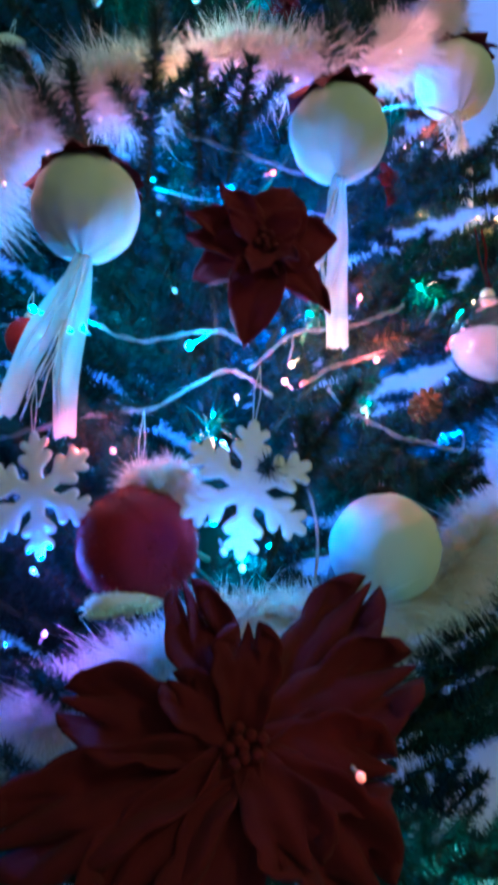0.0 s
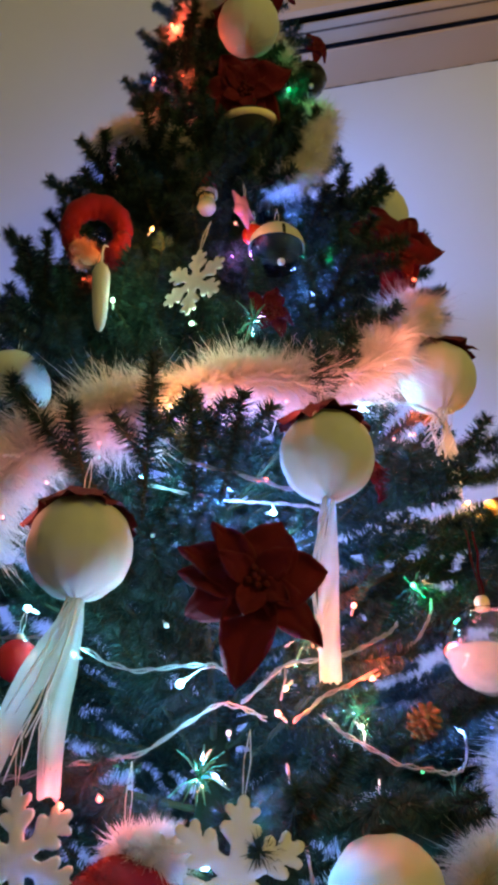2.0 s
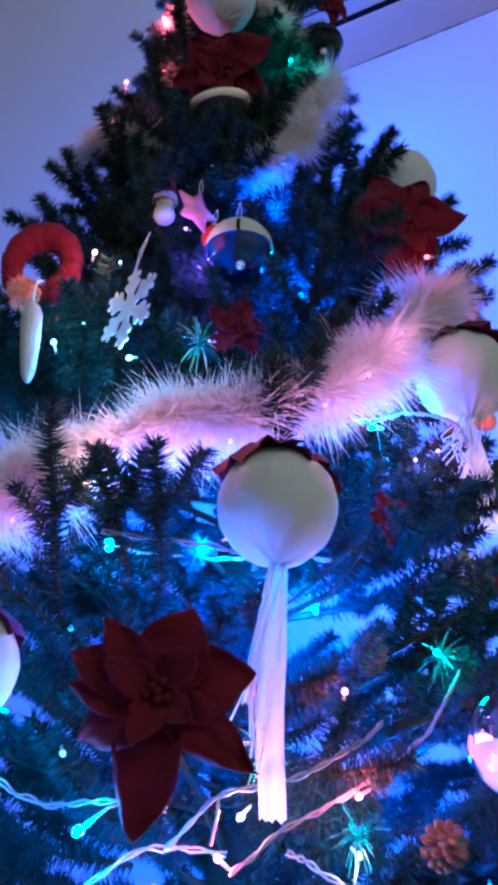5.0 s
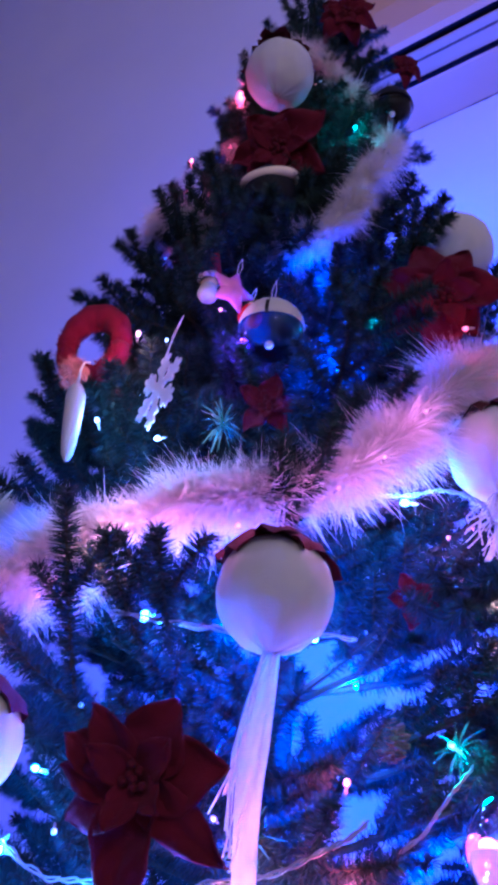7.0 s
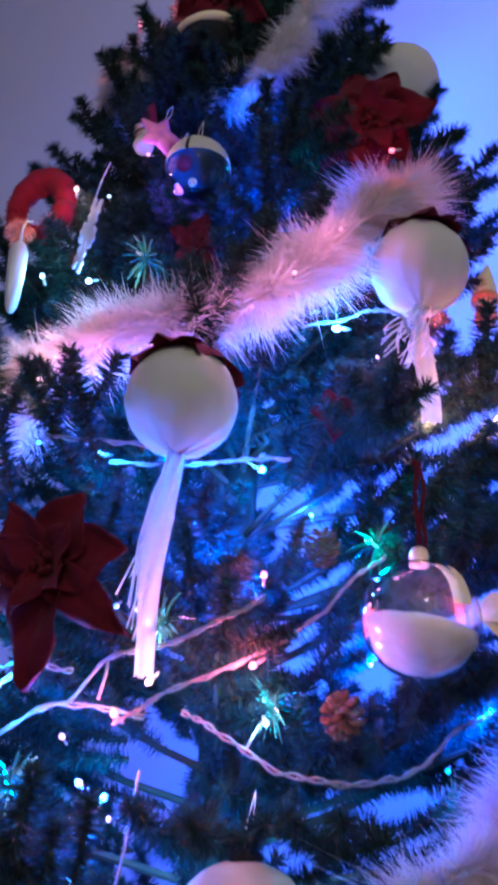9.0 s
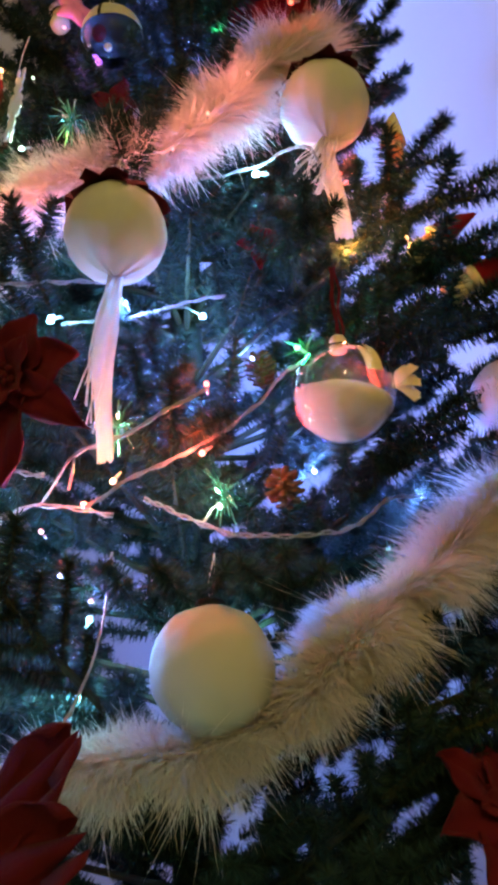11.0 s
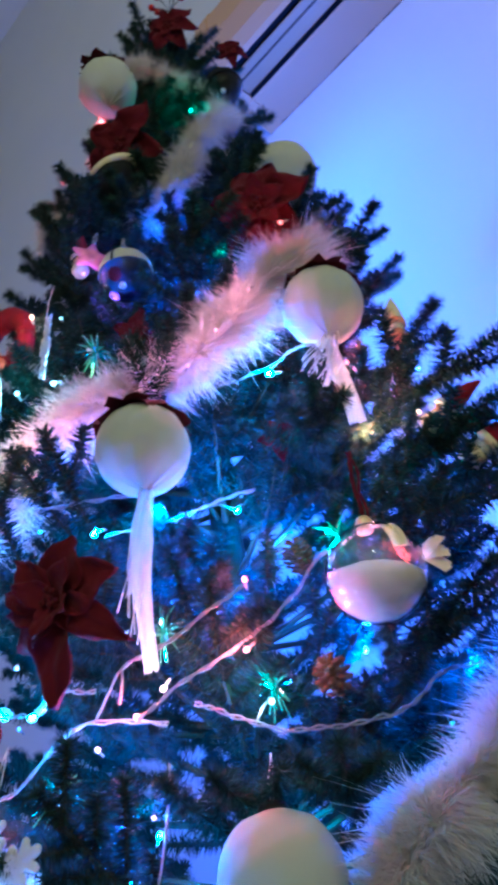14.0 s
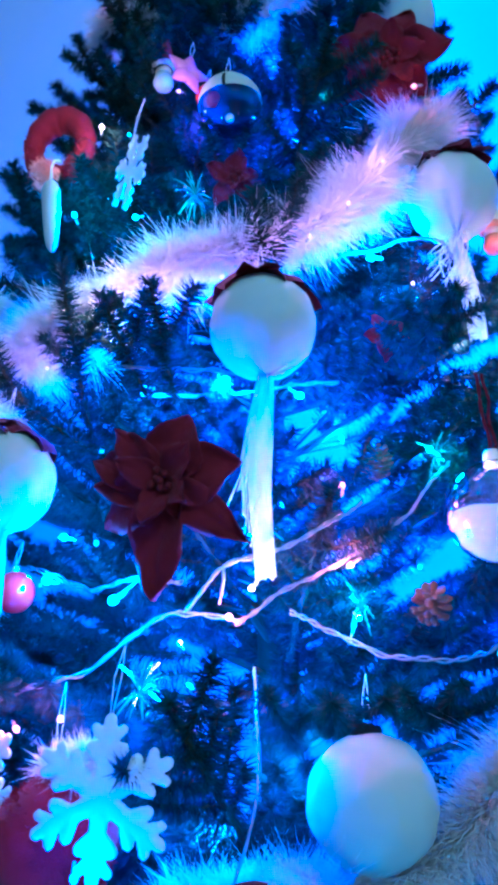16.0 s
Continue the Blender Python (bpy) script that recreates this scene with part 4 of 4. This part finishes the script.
def fuzz(g, c, r, n, ln, rnd, half=None):
    for _ in range(n):
        d = Vector((rnd.gauss(0, 1), rnd.gauss(0, 1), rnd.gauss(0, 1))).normalized()
        if half is not None and d.z < half:
            continue
        p = Vector(c) + d * r * 0.94
        e = p + (d + Vector((rnd.uniform(-0.6, 0.6), rnd.uniform(-0.6, 0.6), rnd.uniform(-0.7, 0.4)))) * ln * rnd.uniform(0.6, 1.2)
        wd = d.orthogonal().normalized() * 0.0006
        q = len(g.v)
        g.v += [p - wd, p + wd, e]
        g.face((q, q + 1, q + 2))


def plush_hat(place):
    rnd = random.Random(5)
    root = thing("plush_hat_ornament", place, "red plush hat ornament with fluffy white pompom", "ornament", (0, 0, 10))
    g = Geo()
    g.ball((0, 0, 0), 0.041, 36, 24, squash=0.98, lumps=0.07, freq=2.2)
    fuzz(g, (0, 0, 0), 0.041, 5000, 0.004, rnd)
    part("crown", g, REDPLUSH, root)
    g = Geo()
    rim = [(0.020 * math.cos(w) - 0.008, 0.020 * math.sin(w), -0.039 + 0.003 * math.cos(w)) for w in [k * 2 * math.pi / 32 for k in range(33)]]
    g.tube(rim, 0.005, 10)
    for p in rim[:-1]:
        fuzz(g, p, 0.005, 60, 0.004, rnd)
    part("rim", g, CREAM, root, "cream plush rim")
    g = Geo()
    g.ball((0.020, -0.004, 0.040), 0.015, 20, 14, lumps=0.2)
    fuzz(g, (0.020, -0.004, 0.040), 0.015, 2600, 0.011, rnd)
    fuzz(g, (0.002, 0.0, 0.042), 0.010, 1200, 0.012, rnd)
    part("pompom", g, FEATHER, root, "fluffy white pompom")
    hanger(root, 0.05, 0.05)


plush_hat((-0.076, 0.561, 0.953))


def plush_ring(place, turn):
    rnd = random.Random(6)
    root = thing("plush_ring_ornament", place, "red plush wreath ring with pink felt tag", "ornament", (0, 0, turn))
    g = Geo()
    ring = [(0.0285 * math.cos(w), 0, 0.037 * math.sin(w)) for w in [k * 2 * math.pi / 40 for k in range(41)]]
    g.tube(ring, [0.0100 + 0.0045 * max(0, math.sin(k * math.pi / 20)) + 0.0008 * math.sin(k * 1.7) for k in range(41)], 14, up=(0, 1, 0))
    for p in ring[:-1]:
        fuzz(g, p, 0.0115, 90, 0.0035, rnd)
    part("ring", g, REDPLUSH, root)
    g = Geo()
    g.capsule((-0.016, -0.008, -0.034), (-0.004, -0.010, -0.044), 0.011, 0.012, 12, 0.5, (0, 1, 0))
    fuzz(g, (-0.011, -0.008, -0.039), 0.013, 700, 0.006, rnd)
    part("tag", g, material("pink_felt", (0.62, 0.22, 0.17), 0.85, vary=0.15, bump=0.4), root, "salmon pink felt tag")
    g = Geo()
    g.ball((0.022, -0.004, -0.034), 0.011, 16, 12, squash=1.1, lumps=0.2)
    fuzz(g, (0.022, -0.004, -0.034), 0.011, 500, 0.004, rnd)
    part("tuft", g, REDPLUSH, root)


plush_ring((-0.158, 0.622, 1.604), 14)


def petal(g, length, width, yaw, lift, droop, ruffle, seed, scallop=0.0):
    """A pointed cloth petal, cupped across and bent along."""
    rnd = random.Random(seed)
    q, rows, cols = len(g.v), 36 if scallop else 22, 11
    cw, sw = math.cos(yaw), math.sin(yaw)
    for j in range(rows + 1):
        t = j / rows
        half = 0.5 * width * (math.sin(math.pi * min(1, t * 0.95 + 0.05)) ** 0.75) * (1 - 0.35 * t)
        if scallop:
            half *= 1 - scallop * (1 - abs(math.sin(t * 11 + seed))) * min(1, t * 2.2)
        for i in range(cols):
            u = -1 + 2 * i / (cols - 1)
            x = length * t
            y = half * u
            h = lift * length * t - droop * length * t * t + 0.18 * half * u * u + ruffle * length * math.sin(t * 9 + u * 3 + seed) * abs(u)
            h += 0.022 * length * abs(u) ** 0.5 + 0.012 * length * math.sin(t * 30 + abs(u) * 5 + seed) * abs(u) + 0.03 * length * noise.noise(Vector((t * 5, u * 2, seed * 3.1)))
            g.v.append(Vector((x * cw - y * sw, -h, x * sw + y * cw)))
    for j in range(rows):
        for i in range(cols - 1):
            a = q + j * cols + i
            g.face((a, a + 1, a + cols + 1, a + cols))


def poinsettia(place, size, turn, tilt, mat, label, seed, big=7, scallop=0.0):
    """Faces local -y: a ring of large petals, a ring of small ones, a beaded heart."""
    rnd = random.Random(seed)
    root = thing("poinsettia_flower", place, label, "artificial flower", (tilt, 0, turn), "poinsettias")
    for k in range(big):
        g = Geo()
        petal(g, size * rnd.uniform(0.85, 1.1), size * rnd.uniform(0.68, 0.9), 2 * math.pi * (k + rnd.uniform(-0.15, 0.15)) / big + seed, rnd.uniform(0.1, 0.45), rnd.uniform(0.1, 0.9), 0.09, k + seed, scallop)
        ob = part("petal", g, mat, root)
        ob.modifiers.new("thick", "SOLIDIFY").thickness = 0.0008
    for k in range(5):
        g = Geo()
        petal(g, size * rnd.uniform(0.45, 0.6), size * 0.46, 2 * math.pi * (k + 0.5) / 5 + seed * 1.7, 0.75, 0.3, 0.05, k + 3 + seed, scallop)
        ob = part("petal", g, mat, root)
        ob.modifiers.new("thick", "SOLIDIFY").thickness = 0.0008
    g = Geo()
    for k in range(9):
        w = k * 2.399
        g.ball((0.006 * math.sqrt(k / 3) * math.cos(w), -size * 0.14, 0.006 * math.sqrt(k / 3) * math.sin(w)), 0.0034, 8, 6)
    part("heart", g, DARKVELVET, root)


poinsettia((0.178, 0.695, 1.640), 0.060, 22, 24, VELVET, "bright red velvet poinsettia beside a foam ball", 2)
poinsettia((0.002, 0.675, 1.900), 0.062, 8, 28, VELVET, "dark red velvet poinsettia below the upper ball", 4)
poinsettia((0.045, 0.765, 2.285), 0.046, 15, 25, VELVET, "dark red velvet poinsettia near the tree top", 5)
poinsettia((0.285, 0.725, 0.872), 0.052, 45, -25, VELVET, "red velvet poinsettia low on the tree", 6)
poinsettia((0.142, 0.712, 1.345), 0.026, 30, 10, VELVET, "small red velvet poinsettia in the needles", 7, 5)
poinsettia((0.030, 0.650, 1.512), 0.032, 10, 0, VELVET, "small dark red flower under the glass ornament", 9, 5)


def drooping_poinsettia(place):
    """An uneven flower: broad petals of several lengths, one hanging long."""
    root = thing("poinsettia_flower", place, "dark red velvet poinsettia with drooping petals among branches", "artificial flower", (4, 0, 4), "poinsettias")
    for k, (deg, length, width, lift, droop) in enumerate([
        (155, 0.066, 0.036, 0.25, 0.3), (172, 0.060, 0.040, 0.05, 0.1), (203, 0.058, 0.050, 0.3, 0.5), (259, 0.080, 0.050, 0.10, 0.2), (-40, 0.068, 0.036, 0.3, 0.6), (10, 0.056, 0.056, 0.15, 0.2),
        (68, 0.052, 0.056, 0.35, 0.3), (128, 0.056, 0.030, 0.5, 0.3), (40, 0.034, 0.030, 0.9, 0.3), (150, 0.034, 0.026, 1.0, 0.4), (250, 0.032, 0.028, 0.9, 0.3), (320, 0.030, 0.024, 1.0, 0.3),
    ]):
        g = Geo()
        petal(g, length, width, math.radians(deg), lift, droop, 0.07, k + 5)
        part("petal", g, VELVET, root).modifiers.new("thick", "SOLIDIFY").thickness = 0.0008
    g = Geo()
    for k in range(7):
        w = k * 2.399
        g.ball((0.006 * math.sqrt(k / 3) * math.cos(w), -0.012, 0.006 * math.sqrt(k / 3) * math.sin(w)), 0.003, 8, 6)
    part("heart", g, DARKVELVET, root)


drooping_poinsettia((0.012, 0.552, 1.178))


def lobed_petal(g, length, width, yaw, lift, droop, seed):
    """A strap petal that widens to a blunt end cut into three rounded lobes, its sides notched."""
    q, rows, cols = len(g.v), 34, 19
    cw, sw = math.cos(yaw), math.sin(yaw)
    for j in range(rows + 1):
        t = j / rows
        half = 0.5 * width * (0.30 + 0.70 * math.sin(min(1, t * 1.2) * math.pi / 2))
        half *= 1 - 0.16 * (1 - abs(math.sin(t * 8.5 + seed))) * min(1, t * 2)
        if t > 0.8:
            half *= 0.35 + 0.65 * math.sqrt(max(0, 1 - ((t - 0.8) / 0.2) ** 2))
        for i in range(cols):
            u = -1 + 2 * i / (cols - 1)
            x = length * t * (1 - 0.30 * t * t * (1 - abs(math.cos(u * 4.2 + 0.3 * math.sin(seed)))))
            y = half * u
            h = lift * length * t - droop * length * t * t + 0.25 * half * u * u + 0.05 * length * math.sin(t * 6 + u * 3 + seed) * abs(u)
            h += 0.03 * length * math.cos(u * 7) * t + 0.03 * length * noise.noise(Vector((t * 5, u * 2, seed * 3.1)))
            g.v.append(Vector((x * cw - y * sw, -h, x * sw + y * cw)))
    for j in range(rows):
        for i in range(cols - 1):
            a = q + j * cols + i
            g.face((a, a + 1, a + cols + 1, a + cols))


def wine_flower(place):
    """A big limp flower: long strap petals with deeply scalloped ends."""
    root = thing("velvet_flower", place, "large wine red velvet flower with ragged scalloped petals", "artificial flower", (-8, 0, 4))
    for k, (deg, length, width, lift, droop) in enumerate([
        (112, 0.098, 0.046, 0.1, -0.1), (88, 0.066, 0.044, 0.7, 0.3), (50, 0.140, 0.054, -0.25, 0.0), (24, 0.122, 0.066, -0.15, 0.05), (-8, 0.090, 0.060, 0.1, 0.2), (-44, 0.110, 0.070, 0.2, 0.3),
        (166, 0.108, 0.058, 0.2, 0.2), (200, 0.150, 0.066, 0.15, 0.2), (228, 0.120, 0.060, 0.2, 0.2), (258, 0.115, 0.064, 0.3, 0.3), (140, 0.056, 0.036, 0.7, 0.4), (300, 0.072, 0.050, 0.6, 0.4),
    ]):
        g = Geo()
        lobed_petal(g, length, width, math.radians(deg), lift, droop, k + 2)
        part("petal", g, DARKVELVET, root).modifiers.new("thick", "SOLIDIFY").thickness = 0.0009
    g = Geo()
    for k in range(9):
        w = k * 2.399
        g.ball((0.007 * math.sqrt(k / 3) * math.cos(w), -0.012, 0.007 * math.sqrt(k / 3) * math.sin(w)), 0.004, 8, 6)
    part("heart", g, DARKVELVET, root)


wine_flower((-0.004, 0.50, 0.826))


def red_ball(place, r, label):
    root = thing("red_ball_ornament", place, label, "ornament", (0, 0, 0), "red balls")
    g = Geo()
    g.ball((0, 0, 0), r, 28, 18)
    part("ball", g, REDGLOSS, root)
    g = Geo()
    g.lathe([(0.0004, r + 0.005), (0.003, r + 0.004), (0.004, r - 0.001), (0.0004, r - 0.001)], 12)
    part("cap", g, GOLD, root)
    hanger(root, r + 0.004, 0.025)


red_ball((-0.187, 0.639, 1.143), 0.018, "small glossy red ball beside the cyan light")
red_ball((0.012, 0.628, 1.604), 0.012, "tiny glossy red ball beside the glass ornament")


def doll(place, turn, h, mats, label, lean=0):
    """A small hatted felt figure as one plain mesh."""
    g = Geo()
    g.lathe([(0.0005, 0.06 * h), (0.15 * h, 0.07 * h), (0.19 * h, 0.16 * h), (0.15 * h, 0.34 * h), (0.0005, 0.40 * h)], 18, mi=1)
    g.ball((0, 0, 0.42 * h), 0.15 * h, 16, 12, mi=2)
    g.lathe([(0.17 * h, 0.46 * h), (0.225 * h, 0.49 * h), (0.215 * h, 0.57 * h), (0.18 * h, 0.60 * h)], 18, mi=1)
    q = len(g.v)
    g.lathe([(0.205 * h, 0.55 * h), (0.20 * h, 0.68 * h), (0.155 * h, 0.86 * h), (0.085 * h, 1.06 * h), (0.03 * h, 1.2 * h), (0.0005, 1.23 * h)], 18, mi=0)
    for v in g.v[q:]:
        v.x += 0.22 * max(0, v.z / h - 0.6) ** 2 * h
        v += v.normalized() * (0.03 * h * noise.noise(v * 90))
    ob = new("felt_doll_ornament", g.mesh("felt_doll_ornament", *mats))
    ob.matrix_basis = pose(*place, 0, lean, turn)
    tagged(ob, label, "ornament", "felt dolls")


doll((-0.040, 0.632, 1.640), 10, 0.056, (REDPLUSH, FOAM, CREAM), "small felt doll with red hat and white body")
doll((0.276, 0.795, 1.282), 10, 0.064, (REDPLUSH, CREAM, FOAM), "small felt doll with red pointed hat on a branch", 66)
doll((0.252, 0.795, 1.335), 10, 0.060, (REDPLUSH, CREAM, ORANGEFELT), "small felt doll with dark red hat among needles", 60)
doll((0.236, 0.858, 1.495), 20, 0.062, (CREAM, ORANGEFELT, CREAM), "small cream and orange felt doll at the tree edge")


def cream_rim_hat(place):
    root = thing("black_hat_ornament", place, "round black felt ornament with cream rim", "ornament", (20, 0, 0))
    g = Geo()
    g.ball((0, 0, 0), 0.028, 28, 18, lumps=0.03)
    part("crown", g, BLACKFELT, root)
    g = Geo()
    g.tube([(0.0275 * math.cos(w), 0.0275 * math.sin(w) * 0.9, 0.013 + 0.004 * math.sin(w)) for w in [k * 2 * math.pi / 28 for k in range(29)]], 0.0055, 10)
    part("rim", g, CREAM, root, "cream felt rim")


cream_rim_hat((0.009, 0.650, 1.798))


def star(place):
    root = thing("star_ornament", place, "pearly pink puffed star ornament", "ornament", (0, 10, 58))
    g = Geo()
    for k in range(5):
        w = math.pi / 2 + k * 2 * math.pi / 5
        g.tube([(0, 0, 0), (0.009 * math.cos(w), 0, 0.009 * math.sin(w)), (0.023 * math.cos(w), 0, 0.023 * math.sin(w))], [0.010, 0.0085, 0.0015], 10, flat=0.55, up=(0, 1, 0))
    part("body", g, PEARL, root)
    hanger(root, 0.022, 0.03)


star((0.001, 0.608, 1.622))


def tinsel(place, seed):
    rnd, g = random.Random(seed), Geo()
    for _ in range(46):
        d = Vector((rnd.gauss(0, 1), rnd.gauss(0, 1), rnd.gauss(0, 1))).normalized() * rnd.uniform(0.012, 0.028)
        s = d.orthogonal().normalized()
        g.strip([Vector((0, 0, 0)), d * 0.5 + Vector((0, 0, 0.003)), d], [0.0012, 0.0018, 0.0008], s)
    ob = new("tinsel_tuft", g.mesh("tinsel_tuft", TINSEL, smooth=False))
    ob.location = place
    tagged(ob, "tuft of iridescent green tinsel round a light", "tinsel", "tinsel tufts")


for i, p in enumerate([(0.012, 0.60, 1.465), (0.167, 0.735, 1.235), (0.10, 0.70, 1.11), (0.055, 0.62, 1.155), (-0.03, 0.59, 1.045), (0.20, 0.80, 1.05)]):
    tinsel(p, i)


poinsettia((0.118, 0.825, 2.205), 0.030, 30, 20, VELVET, "small red flower at the edge near the tree top", 11, 5)


def berry_spray(place):
    rnd = random.Random(9)
    root = thing("berry_spray", place, "spray of dark red berries on wire stalks", "berry spray", (0, 0, 0))
    for k in range(7):
        w, ln = rnd.uniform(0, 6.28), rnd.uniform(0.02, 0.045)
        tip = Vector((math.cos(w) * ln * 0.8, math.sin(w) * ln * 0.5 - 0.01, ln * 0.7))
        g = Geo()
        g.tube([(0, 0, 0), tip * 0.5 + Vector((0, 0, 0.004)), tip], 0.0007, 5)
        stalk = part("stalk", g, STEM, root)
        g = Geo()
        g.ball(tip, 0.0058, 12, 8)
        part("berry", g, REDGLOSS, stalk)


berry_spray((0.06, 0.755, 2.30))


def pine_cone(place, size, tilt):
    root = thing("pine_cone_ornament", place, "small brown pine cone tucked in the needles", "pine cone", (tilt, 0, 20), "pine cones")
    brown = bpy.data.materials.get("cone_brown") or material("cone_brown", (0.10, 0.055, 0.035), 0.7, vary=0.4, scale=120, bump=0.4)
    g = Geo()
    g.lathe([(0.0004, size), (size * 0.28, size * 0.7), (size * 0.4, 0), (size * 0.3, -size * 0.7), (0.0004, -size)], 14)
    part("core", g, brown, root)
    for row in range(7):
        z = size * (0.85 - row * 0.27)
        rr = size * 0.62 * math.sqrt(max(0.05, 1 - (z / size) ** 2))
        n = 5 + (row in (2, 3, 4)) * 3
        for k in range(n):
            w = 2 * math.pi * (k + 0.5 * (row % 2)) / n
            d, t = Vector((math.cos(w), math.sin(w), 0)), Vector((-math.sin(w), math.cos(w), 0))
            g = Geo()
            a, b = d * (rr * 0.35) + Vector((0, 0, z)), d * (rr * 1.25) + Vector((0, 0, z + size * 0.16))
            g.capsule(a, b, size * 0.13, size * 0.17, 8, 0.4, (0, 0, 1))
            part("scale", g, brown, root)


pine_cone((0.156, 0.700, 1.102), 0.017, 60)
pine_cone((0.110, 0.760, 1.245), 0.017, 40)
